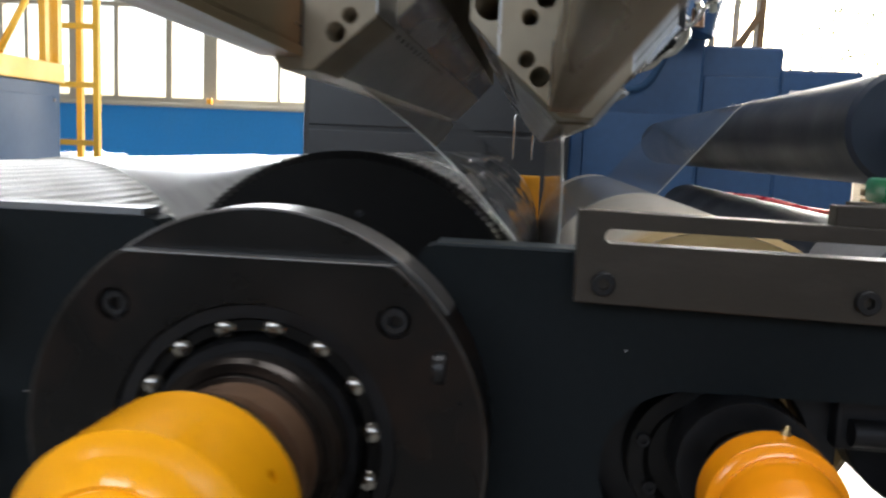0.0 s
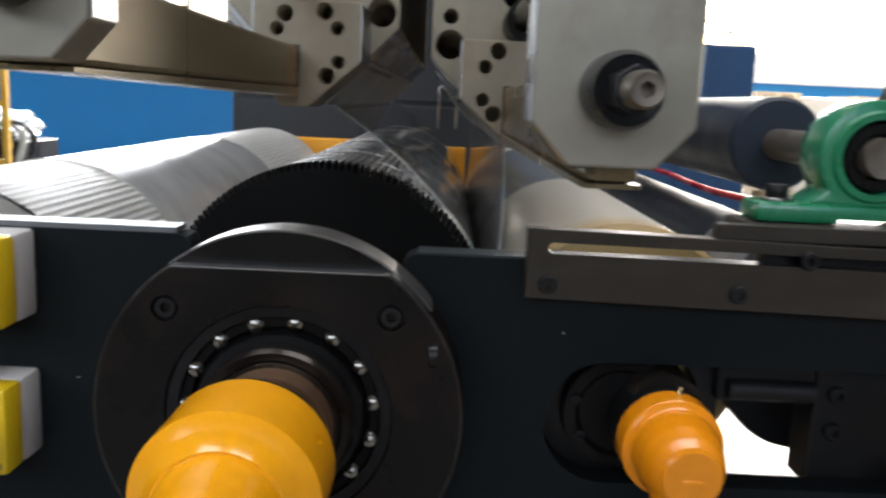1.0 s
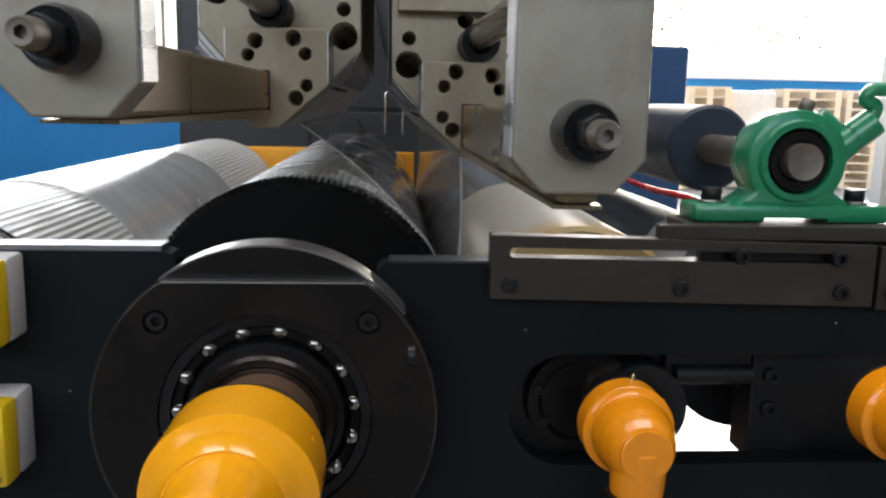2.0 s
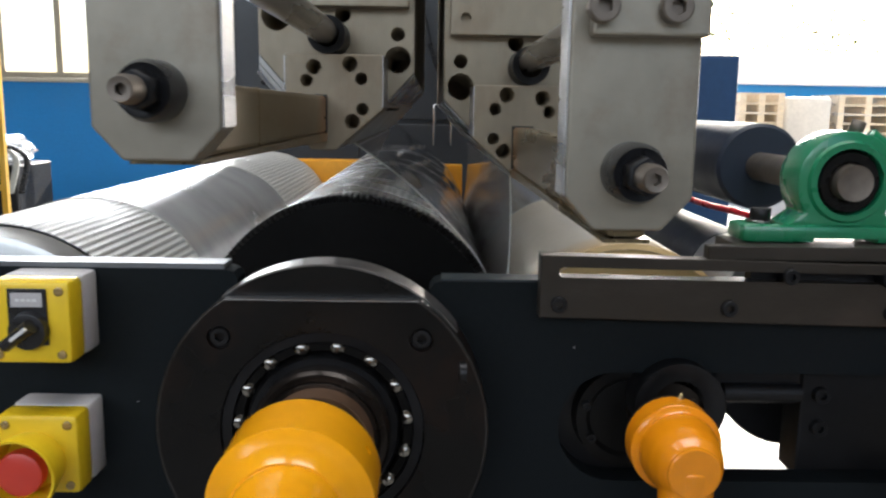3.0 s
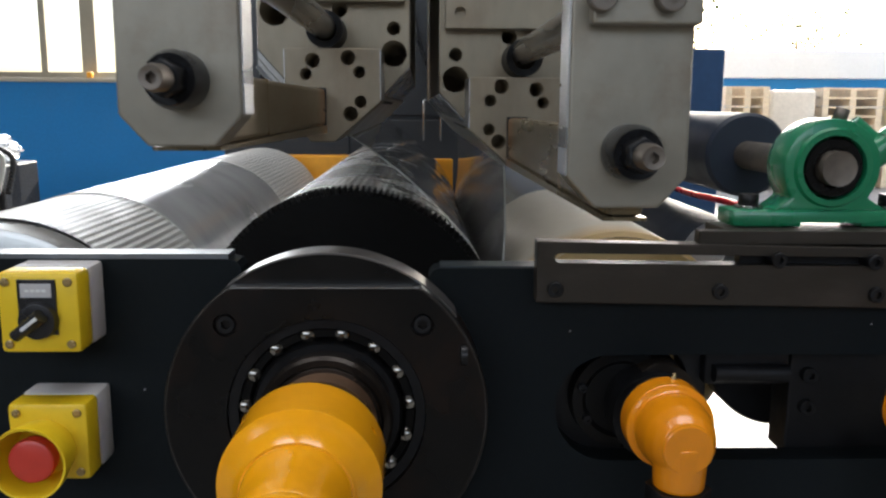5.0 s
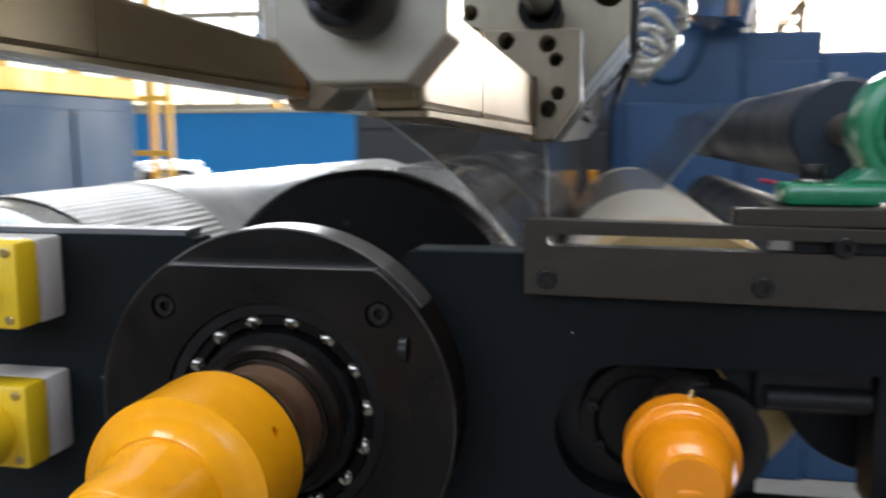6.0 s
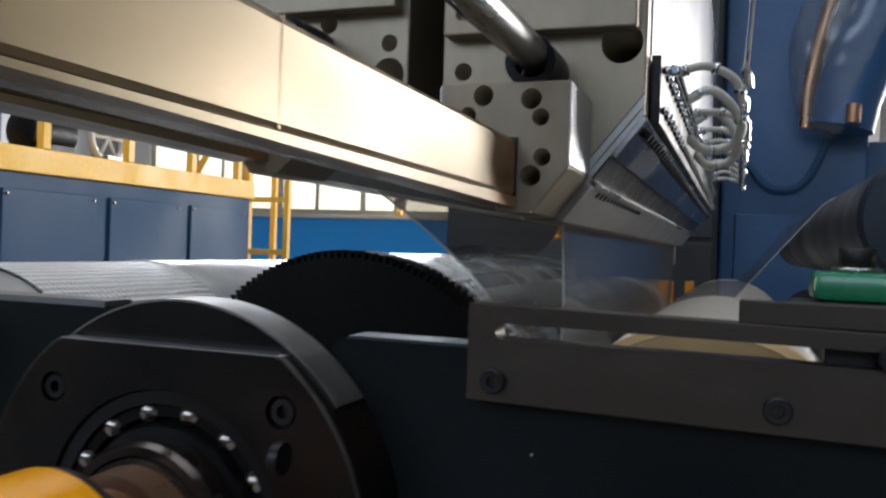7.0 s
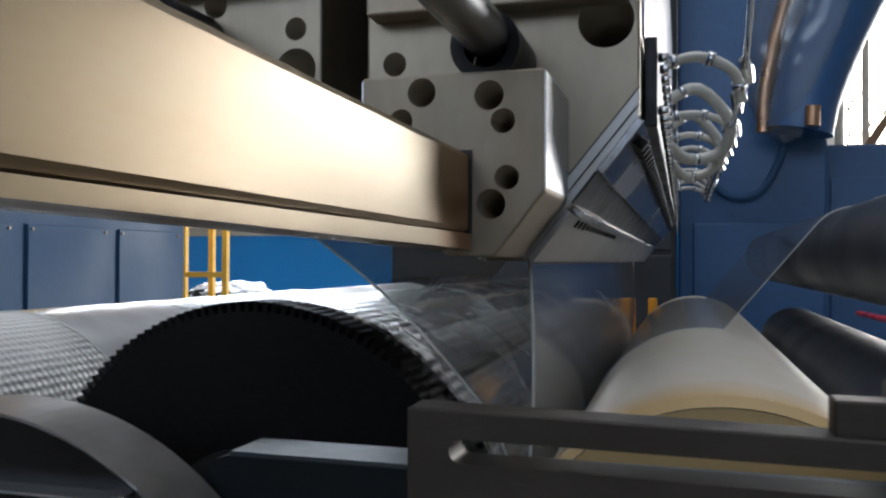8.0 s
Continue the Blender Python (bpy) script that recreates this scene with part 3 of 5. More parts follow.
def ball_bearing():
    t = thing("ball_bearing", (AX, 0.545, AZ), "open ball bearing with polished steel balls", "bearing")
    part("outer_race", turned_y([(0.548, 0.0800), (0.534, 0.0800), (0.533, 0.0885), (0.554, 0.0890)], AX, AZ, 64, closed=False), BLACK_STEEL, t, "", 40)
    part("inner_race", turned_y([(0.554, 0.055), (0.534, 0.055), (0.533, 0.0655), (0.541, 0.0685), (0.554, 0.0685)], AX, AZ, 64, closed=False), BLACK_STEEL, t, "", 40)
    cage = turned_y([(0.540, 0.0705), (0.537, 0.0715), (0.537, 0.0785), (0.553, 0.0790)], AX, AZ, 64, closed=False)
    part("cage", cage, GEAR, t, "", 40)
    for k in range(15):
        a = 2 * math.pi * k / 15
        bm = bmesh.new()
        bmesh.ops.create_uvsphere(bm, u_segments=16, v_segments=10, radius=0.0086, matrix=Matrix.Translation((AX + 0.0748 * math.sin(a), 0.5415, AZ + 0.0748 * math.cos(a))))
        part("ball", bm, BALL, t, "", 80)
    return t


def gear_mesh(cx, cz, y0, y1, r_root, r_tip, teeth, bore):
    bm = bmesh.new()
    ring = []
    for k in range(teeth):
        for f, r in ((0.0, r_root), (0.22, r_root), (0.38, r_tip), (0.62, r_tip), (0.78, r_root)):
            a = 2 * math.pi * (k + f) / teeth
            ring.append((cx + r * math.sin(a), cz + r * math.cos(a)))
    n = len(ring)
    ro = [bm.verts.new((x, y0, z)) for x, z in ring]
    rb = [bm.verts.new((x, y1, z)) for x, z in ring]
    inn = [bm.verts.new((cx + bore * math.sin(2 * math.pi * k / n), y0, cz + bore * math.cos(2 * math.pi * k / n))) for k in range(n)]
    inb = [bm.verts.new((cx + bore * math.sin(2 * math.pi * k / n), y1, cz + bore * math.cos(2 * math.pi * k / n))) for k in range(n)]
    for k in range(n):
        j = (k + 1) % n
        bm.faces.new((ro[k], ro[j], inn[j], inn[k]))
        bm.faces.new((rb[k], rb[j], inb[j], inb[k]))
        bm.faces.new((ro[k], ro[j], rb[j], rb[k]))
    bmesh.ops.recalc_face_normals(bm, faces=bm.faces)
    return bm


def embossing_roll():
    t = thing("embossing_roll", (AX, 0.555, AZ), "embossed chrome roll with a black drive gear on its journal", "roll")
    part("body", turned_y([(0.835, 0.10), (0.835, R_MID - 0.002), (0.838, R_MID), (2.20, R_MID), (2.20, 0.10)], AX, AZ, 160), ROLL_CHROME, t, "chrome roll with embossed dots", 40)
    part("gear", gear_mesh(AX, AZ, 0.783, 0.823, 0.1735, 0.1806, 156, 0.05), GEAR, t, "black oily gear wheel")
    part("web", turned_y([(0.779, 0.05), (0.779, 0.075), (0.7825, 0.078)], AX, AZ, 48, closed=False), GEAR, t)
    part("dowel", turned_y([(0.7815, 0.002), (0.781, 0.0035), (0.784, 0.0035)], AX + 0.01, AZ + 0.125, 12), BLACK_STEEL, t)
    part("journal", turned_y([(0.51, 0.05), (0.60, 0.054), (0.835, 0.054)], AX, AZ, 48), DARK_RING, t)
    part("lock_ring", turned_y([(0.516, 0.050), (0.512, 0.052), (0.512, 0.0575), (0.516, 0.060), (0.536, 0.060)], AX, AZ, 64, closed=False), DARK_RING, t, "dark lock ring on the shaft", 30)
    part("collar", turned_y([(0.445, 0.032), (0.470, 0.038), (0.488, 0.038), (0.489, 0.046), (0.514, 0.047)], AX, AZ, 48, closed=False), COPPER, t, "brown bare-metal collar", 30)
    return t


def union(name, cx, cz, y_back, r, length, label, neck, paint=None):
    """A rotary joint: a drum round the shaft, a neck with a flat round end and a tail that turns downward into a hose."""
    t = thing(name, (cx, y_back - length, cz), label, "rotary joint", "rotary joints on roll shafts")
    paint = paint or YELLOW
    yb, yf, d = y_back, y_back - length, 1 - neck
    port = sweep([(cx + r * 1.3 * math.sin(1.05), yb - length * 0.42, cz + r * 1.3 * math.cos(1.05)), (cx + r * 0.7 * math.sin(1.05), yb - length * 0.42, cz + r * 0.7 * math.cos(1.05))], r * 0.065, 12)
    drum = turned_y([(yb, r * 0.62), (yb, r * 0.955), (yb - 0.002, r), (yf + 0.001, r), (yf, r * 0.985), (yf - 0.20 * d * r, (neck + 0.58 * d) * r), (yf - 0.42 * d * r, (neck + 0.28 * d) * r), (yf - 0.75 * d * r, (neck + 0.07 * d) * r), (yf - 0.9 * d * r, neck * 0.6 * r)], cx, cz, 96)
    part("drum", carve(drum, port), paint, t, "", 30)
    part("back_ring", turned_y([(yb + 0.0002, r * 0.60), (yb + 0.0002, r * 0.97), (yb + r * 0.10, r * 0.97), (yb + r * 0.11, r * 0.60)], cx, cz, 64, closed=False), BRACKET, t, "dull steel ring behind the drum", 30)
    yv = yf - r * 0.74
    body = turned_y([(yf + r * 0.10, neck * r), (yf - r * 0.35, neck * 0.99 * r), (yf - r * 0.70, neck * 0.92 * r), (yf - r * 1.00, (neck * 0.5 + 0.26) * r), (yf - r * 1.22, r * 0.55)], cx, cz, 48)
    sweep([(cx, yv, cz), (cx, yv, cz - r * 0.45), (cx, yv, cz - r * 0.80), (cx, yv, cz - r * 1.02), (cx, yv, cz - r * 1.06)], [r * 0.60, r * 0.58, r * 0.56, r * 0.55, r * 0.50], 40, body)
    elbow = part("elbow", body, paint, t, "smooth cast neck and tail", 60)
    mod = elbow.modifiers.new("skin", "REMESH")
    mod.mode, mod.voxel_size, mod.use_smooth_shade = "VOXEL", r * 0.034, True
    mod = elbow.modifiers.new("fillet", "SMOOTH")
    mod.factor, mod.iterations = 0.5, 8
    part("end_cap", turned_y([(yf - r * 1.10, r * 0.30), (yf - r * 1.12, r * 0.555), (yf - r * 1.27, r * 0.545), (yf - r * 1.295, r * 0.515), (yf - r * 1.297, r * 0.02)], cx, cz, 48), paint, t, "flat round end face", 30)
    zh = cz - r * 1.04
    part("hose_nut", sweep([(cx, yv, zh), (cx, yv, zh - r * 0.40)], r * 0.70, 6), BLACK_STEEL, t, "dark hexagon hose nut")
    part("union_ring", sweep([(cx, yv, zh - r * 0.38), (cx, yv, zh - r * 0.62)], r * 0.62, 24), ROD, t, "worn steel ring on the hose", 40)
    part("hose", sweep(curve_points([(cx, yv, zh - r * 0.5), (cx, yv + 0.01, zh - 0.3), (cx - 0.02, yv + 0.1, 0.35), (cx - 0.1, yv + 0.2, 0.03)], 24), r * 0.48, 16), BLACK_PLASTIC, t, "black hose")
    ang = 0.16
    if paint is YELLOW_SHADED:
        part("grease_nipple", sweep([(cx + r * q * math.sin(ang), yb - length * 0.2, cz + r * q * math.cos(ang)) for q in (0.97, 1.03, 1.04, 1.10, 1.13)], [r * 0.085, r * 0.085, r * 0.05, r * 0.05, r * 0.03], 10), SCREW, t, "small brass nipple")
    return t


def rubber_roll():
    t = thing("rubber_roll", (CX, 0.60, CZ), "cream silicone-covered pressure roll with yellowed edge", "roll")
    part("body", turned_y([(0.760, R_C - 0.006), (0.764, R_C), (2.20, R_C), (2.20, 0.05)], CX, CZ, 128, closed=False), RUBBER, t, "", 40)
    part("end_face", turned_y([(0.759, 0.03), (0.759, R_C - 0.0065)], CX, CZ, 96, closed=False), RUBBER_EDGE, t)
    part("journal", turned_y([(0.575, 0.034), (0.758, 0.036)], CX, CZ, 32), DARK_RING, t, "dark steel journal")
    part("bearing_ring", turned_y([(0.566, 0.024), (0.562, 0.034), (0.562, 0.042), (0.60, 0.042)], 0.150, 1.032, 40, closed=False), BLACK_STEEL, t, "", 30)
    return t


def pattern_roll():
    t = thing("pattern_roll", (LX, 0.70, LZ), "wide silver roll with fine dotted embossing", "roll")
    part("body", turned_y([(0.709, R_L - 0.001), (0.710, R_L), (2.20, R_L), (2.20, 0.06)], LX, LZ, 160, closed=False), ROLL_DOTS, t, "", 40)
    part("end_ring", turned_y([(0.665, 0.06), (0.665, R_L - 0.012), (0.668, R_L - 0.005), (0.708, R_L - 0.003)], LX, LZ, 128, closed=False), ROLL_END, t, "plain polished end ring", 30)
    part("journal", turned_y([(0.59, 0.05), (0.71, 0.05)], LX, LZ, 32), DARK_RING, t)
    return t


def roll_web():
    """Plastic web lying round the upper part of the pattern roll, then down between the rolls."""
    bm = bmesh.new()
    prev = None
    for k in range(61):
        a = radians(-100 + 200 * k / 60)
        r = R_L + 0.0015
        cur = [bm.verts.new((LX + r * math.sin(a), y, LZ + r * math.cos(a))) for y in (0.955, 1.62)]
        if prev:
            bm.faces.new((prev[0], prev[1], cur[1], cur[0])).smooth = True
        prev = cur
    ob = solo("plastic_web", bm, film_material("milky web", (0.92, 0.92, 0.92), 0.62, 0.2, 0.3, 4.0), "milky plastic web wrapped over the silver roll", "plastic film")
    for y in (0.955, 1.62):
        part("edge", sweep([(LX + (R_L + 0.0015) * math.sin(radians(a)), y, LZ + (R_L + 0.0015) * math.cos(radians(a))) for a in range(-100, 101, 5)], 0.0005, 6), SILICONE, ob, "pale cut edge of the web")


def sheet(points, y0, y1, n=12, wave=0.0, seed=1.0):
    """A thin web through the line of (x, z) points, from y0 to y1, with a slight waviness."""
    bm = bmesh.new()
    rows = []
    for i, (x, z) in enumerate(points):
        row = []
        for k in range(n + 1):
            y = y0 + (y1 - y0) * k / n
            d = wave * noise.noise((y * 6 + seed, i * 0.25, seed))
            row.append(bm.verts.new((x + d, y + (0.006 * noise.noise((i * 0.3, seed, 0)) if k == 0 else 0), z)))
        rows.append(row)
    for a, b in zip(rows, rows[1:]):
        for k in range(n):
            bm.faces.new((a[k], a[k + 1], b[k + 1], b[k])).smooth = True
    return bm


def webs():
    # melt curtain of the left die: to the embossing roll, round it to the nip
    a1 = radians(53)
    rt = R_MID + 0.0012
    tangent = (AX + rt * math.sin(a1), AZ + rt * math.cos(a1))
    line = [(-0.164 + (tangent[0] + 0.164) * k / 10 + 0.006 * math.sin(math.pi * k / 10), 1.277 + (tangent[1] - 1.277) * k / 10 + 0.006 * math.sin(math.pi * k / 10)) for k in range(11)]
    line += [(AX + rt * math.sin(radians(d)), AZ + rt * math.cos(radians(d))) for d in range(56, 88, 3)]
    ob = solo("melt_curtain", sheet(line, 0.865, 2.10, 50, 0.0015, 2.0), FILM_CLEAR, "clear plastic film falling from the die onto the roll", "plastic film", "films from the dies")
    rod = sweep([(x, 0.865, z) for x, z in line], 0.0011, 8)
    part("bead", rod, SILICONE, ob, "thick clear edge bead")
    line = [(0.035 + 0.004 * math.sin(math.pi * k / 10) - 0.007 * (k / 10) ** 3, 1.246 - 0.20 * k / 10) for k in range(11)]
    ob = solo("melt_curtain", sheet(line, 0.845, 2.14, 50, 0.0005, 7.0), FILM_NIP, "clear plastic film falling straight into the nip", "plastic film", "films from the dies")
    part("bead", sweep([(x, 0.845, z) for x, z in line], 0.0012, 8), SILICONE, ob, "thick clear edge bead")
    # web from the guide roller down to the rubber roll
    rg, rc = R_G + 0.001, R_C + 0.0014
    line = [(GX + rg * math.sin(radians(d)), GZ + rg * math.cos(radians(d))) for d in range(70, -51, -6)]
    x1, z1 = line[-1]
    a2 = radians(8)
    x2, z2 = CX + rc * math.sin(a2), CZ + rc * math.cos(a2)
    line += [(x1 + (x2 - x1) * k / 8, z1 + (z2 - z1) * k / 8) for k in range(1, 9)]
    line += [(CX + rc * math.sin(radians(d)), CZ + rc * math.cos(radians(d))) for d in range(4, -84, -6)]
    ob = solo("carrier_web", sheet(line, 1.25, 2.06, 26, 0.0008, 4.0), FILM_WEB, "thin hazy plastic web running over the guide roller", "plastic film")
    part("edge", sweep([(x, 1.25, z) for x, z in line], 0.0007, 6), SILICONE, ob, "pale cut edge of the web")


def bracket():
    t = thing("slotted_bracket", (0.21, 0.57, 1.130), "milled steel bar with a long adjusting slot", "bracket")
    bar = carve(prism([(0.039, 1.130), (0.388, 1.124), (0.388, 1.181), (0.039, 1.187)], 0.562, 0.5815, 0.0008), prism([(0.060 + 0.0045 * math.cos(a), 1.1715 + 0.0045 * math.sin(a)) for a in [radians(90 + 18 * k) for k in range(11)]] + [(0.36, 1.1637), (0.36, 1.1727)], 0.5, 0.7))
    part("bar", bar, BRACKET, t)
    part("rail", mesh_box(0.189, 0.60, 0.566, 0.580, 1.1835, 1.1965, 0.001), BRACKET, t, "upper steel slide plate")
    part("foot_plate", mesh_box(0.217, 0.60, 0.5802, 0.632, 1.1835, 1.1965, 0.001), BRACKET, t, "steel plate under the bearing")
    part("slide", mesh_box(0.232, 0.60, 0.575, 0.59, 1.160, 1.1835, 0.001), BLACK_STEEL, t, "dark slide behind the slot")
    for x, z in ((0.056, 1.1425), (0.2095, 1.1405), (0.357, 1.1375)):
        socket_screw(x, 0.557, z, 0.0072, 0.007, t)
    for x, z in ((0.262, 1.1705), (0.352, 1.1685)):
        socket_screw(x, 0.556, z, 0.0072, 0.018, t)
    t2 = thing("end_bracket", (0.45, 0.57, 1.12), "milled steel bar bolted beside the slotted one", "bracket")
    part("bar", mesh_box(0.391, 0.62, 0.560, 0.5815, 1.122, 1.180, 0.0008), BRACKET, t2)
    socket_screw(0.408, 0.552, 1.137, 0.010, 0.010, t2)


def pillow_block():
    t = thing("pillow_block", (GX, 0.61, 1.197), "glossy green cast-iron pillow block bearing", "bearing")
    base = mesh_box(0.227, 0.412, 0.586, 0.631, 1.197, 1.213, 0.004)
    base = carve(base, mesh_box(0.292, 0.352, 0.57, 0.66, 1.19, 1.2015))
    part("base", base, GREEN, t, "", 40)
    arc = [(GX + 0.0465 * math.cos(a), GZ + 0.0465 * math.sin(a)) for a in [radians(-38 + 256 * k / 24) for k in range(25)]]
    prof = [(0.268, 1.212), (0.378, 1.212), (0.368, 1.219)] + arc + [(0.278, 1.219)]
    body = carve(prism(prof, 0.592, 0.636, 0.003), turned_y([(0.5, 0.030), (0.7, 0.030)], GX, GZ, 40))
    part("body", body, GREEN, t, "", 40)
    part("lip", turned_y([(0.592, 0.030), (0.588, 0.0305), (0.588, 0.036), (0.592, 0.038)], GX, GZ, 48, closed=False), GREEN, t, "", 30)
    part("insert", turned_y([(0.594, 0.0165), (0.590, 0.019), (0.590, 0.027), (0.596, 0.0302), (0.63, 0.0302)], GX, GZ, 48, closed=False), HOUSING, t, "dark bearing insert", 30)
    # lifting arm with a hook
    part("arm", sweep(curve_points([(GX + 0.030, 0.612, GZ + 0.000), (GX + 0.045, 0.607, GZ + 0.012), (GX + 0.061, 0.602, GZ + 0.027)], 8), [0.0165, 0.016, 0.0155, 0.015, 0.0145, 0.014, 0.0135, 0.013, 0.0125], 16), GREEN, t, "green arm", 60)
    part("knob", sweep([(GX + 0.056, 0.603, GZ + 0.023), (GX + 0.072, 0.600, GZ + 0.037)], 0.0138, 16), GREEN, t, "", 30)
    part("hook", sweep(curve_points([(GX + 0.068, 0.601, GZ + 0.036), (GX + 0.072, 0.600, GZ + 0.050), (GX + 0.062, 0.600, GZ + 0.056), (GX + 0.066, 0.599, GZ + 0.065), (GX + 0.083, 0.598, GZ + 0.066)], 24), 0.0065, 12), GREEN, t, "green hook", 60)
    part("rib", sweep([(GX + 0.024, 0.614, GZ + 0.040), (GX + 0.048, 0.611, GZ + 0.020)], 0.011, 12), GREEN, t, "", 60)
    part("nipple", sweep([(GX + 0.012, 0.614, GZ + 0.044), (GX + 0.016, 0.614, GZ + 0.055)], 0.007, 8), RUSTY_SHAFT, t)
    for x in (0.250, 0.388):
        part("washer", sweep([(x, 0.609, 1.2132), (x, 0.609, 1.2155)], 0.013, 20), ROD, t)
        part("bolt", sweep([(x, 0.609, 1.2156), (x, 0.609, 1.2265)], 0.0095, 6), BLACK_STEEL, t, "black hexagon bolt")


def guide_roller():
    t = thing("guide_roller", (GX, 0.60, GZ), "dark rubber guide roller on a steel shaft", "roller")
    part("body", turned_y([(0.800, 0.012), (0.799, R_G - 0.004), (0.803, R_G), (2.16, R_G), (2.16, 0.02)], GX, GZ, 72, closed=False), ROLLER, t, "", 40)
    part("shaft", turned_y([(0.580, 0.014), (0.579, 0.0165), (0.84, 0.0165)], GX, GZ, 32), RUSTY_SHAFT, t, "dull worn steel shaft", 40)
    return t


def lower_roller():
    t = thing("cooling_roller", (0.318, 0.72, 1.095), "dark roller with a highlight painted at its end", "roller")
    part("body", turned_y([(0.86, 0.01), (0.86, 0.052), (1.74, 0.052), (1.74, 0.01)], 0.318, 1.115, 64, closed=False), ROLLER, t, "", 40)
    # Pale band paints the reflection on the roller's near end.
    part("end_band", turned_y([(0.73, 0.01), (0.73, 0.050), (0.86, 0.0515)], 0.318, 1.115, 64, closed=False), surface("grey highlight band", (0.34, 0.34, 0.35), 0.35, 0.3), t, "pale grey band painted as a highlight", 40)


# ---- dies overhead ----
def die(mirror, x_in, x_lip0, x_lip1, x_out, z_ch, z_lip, label, y_end=1.745):
    """A wide flat-film die above the rolls: V-shaped underside with the lip at its bottom."""
    s = -1 if mirror else 1
    t = thing("film_die", ((x_lip0 + x_lip1) / 2, 0.74, z_lip), label, "extrusion die", "dies over the rolls")
    outl = [(x_in, 1.75), (x_in, z_ch), (x_lip0, z_lip), (x_lip1, z_lip), (x_out, z_ch + 0.003), (x_out, 1.75)]
    xb, zb = x_in + s * 0.018, z_ch + 0.014
    xs, zs = x_in + s * 0.018, z_ch + 0.0405
    cut = [turned_y([(0.7, 0.0142), (1.0, 0.0142)], xb, zb, 32), turned_y([(0.7, 0.0075), (0.9, 0.0075)], xs, zs, 24), turned_y([(0.7, 0.0085), (0.9, 0.0085)], x_in + s * 0.076, z_ch + 0.060, 24), turned_y([(0.7, 0.016), (0.9, 0.016)], x_in + s * 0.146, z_ch + 0.058, 24)]
    part("body", carve(prism(outl, 0.740, y_end, 0.0015), *cut), DIE, t)
    # cover plate above a step
    part("cover", carve(mesh_box(min(x_in + s * 0.006, x_out - s * 0.006), max(x_in + s * 0.006, x_out - s * 0.006), 0.722, 0.7398, z_ch + 0.066, 1.70, 0.0015), turned_y([(0.70, 0.006), (0.733, 0.006)], x_in + s * 0.022, z_ch + 0.083, 20), turned_y([(0.70, 0.0075), (0.733, 0.0075)], x_in + s * 0.022, z_ch + 0.105, 20)), DIE, t, "stepped steel cover plate")
    # end plug block with blind holes
    ox = x_in + s * 0.029
    oz = z_ch + 0.014
    pts = [(ox, oz), (ox, oz - 0.052), (ox + s * 0.046, oz - 0.092), (ox + s * 0.070, oz - 0.092), (ox + s * 0.095, oz - 0.060), (ox + s * 0.095, oz)]
    holes = [(0.032, -0.009), (0.067, -0.012), (0.021, -0.023), (0.074, -0.025), (0.020, -0.052), (0.030, -0.064)]
    rad = [0.0075, 0.0075, 0.0062, 0.0062, 0.0062, 0.0075]
    extra = [(0.076, -0.053, 0.0062), (0.068, -0.066, 0.0075)]
    cuts = [turned_y([(0.6, r), (0.730, r)], ox + s * hx, oz + hz, 24) for (hx, hz), r in zip(holes, rad)]
    cuts += [turned_y([(0.6, r), (0.730, r)], ox + s * hx, oz + hz, 24) for hx, hz, r in extra]
    part("plug_block", carve(prism(pts, 0.660, 0.7395, 0.0012), *cuts), DIE, t, "ground steel end block with blind holes")
    # Bright strips stand in for window reflections on the block's edges.
    for xs, zl in ((ox, oz - 0.050), (ox + s * 0.095, oz - 0.058)):
        part("block_edge", mesh_box(xs - 0.0006, xs + 0.0006, 0.6603, 0.7390, zl, oz - 0.0015), BRUSHED, t, "block edge with its window glint in bright metal")
    # layered end plates along the outer slope
    vx, vz = (x_lip1 - x_out), (z_lip - z_ch)
    l0 = math.hypot(vx, vz)
    wx, wz = -abs(vz) / l0 * s, abs(vx) / l0
    for off, wid, yf, mat in ((0.0002, 0.0052, 0.7378, DIE_LIGHT), (0.0060, 0.0056, 0.7384, DIE_LIGHT), (0.0054, 0.0006, 0.7390, HOLE), (0.0116, 0.0008, 0.7392, HOLE)):
        q = []
        for o in (off, off + wid):
            a = (x_lip1 + wx * o, z_lip + wz * o)
            k = (x_out - s * 0.0004 - a[0]) / -vx
            q.append((a, (a[0] - vx * k, a[1] - vz * k)))
        part("end_strip" if mat is DIE_LIGHT else "joint", prism([q[0][1], q[0][0], q[1][0], q[1][1]], yf, 0.7398, 0.0004 if mat is DIE_LIGHT else 0.0), mat, t, "ground end strip" if mat is DIE_LIGHT else "dark joint line")
    part("sleeve", turned_y([(0.690, 0.012), (0.688, 0.019), (0.7395, 0.019)], x_in + s * 0.087, z_ch + 0.035, 32, closed=False), BLACK_STEEL, t, "dark rod sleeve", 30)
    # layered jaw strips along the sloping underside
    dx, dz = (x_out - x_lip1), (z_ch + 0.003 - z_lip)
    ln = math.hypot(dx, dz)
    ux, uz = dx / ln, dz / ln
    for side in (0, 1):
        if side == 0:
            bx, bz, vx, vz, mx, mz = x_lip1, z_lip, ux, uz, uz * s, -ux * s
        else:
            ddx, ddz = (x_in - x_lip0), (z_ch - z_lip)
            l2 = math.hypot(ddx, ddz)
            bx, bz, vx, vz = x_lip0, z_lip, ddx / l2, ddz / l2
            mx, mz = -vz * s, vx * s
            ln = l2
        def strip(name, a, b, d, material, label, y0=0.737, y1=y_end - 0.003):
            q = [(bx + vx * ln * a, bz + vz * ln * a), (bx + vx * ln * b, bz + vz * ln * b)]
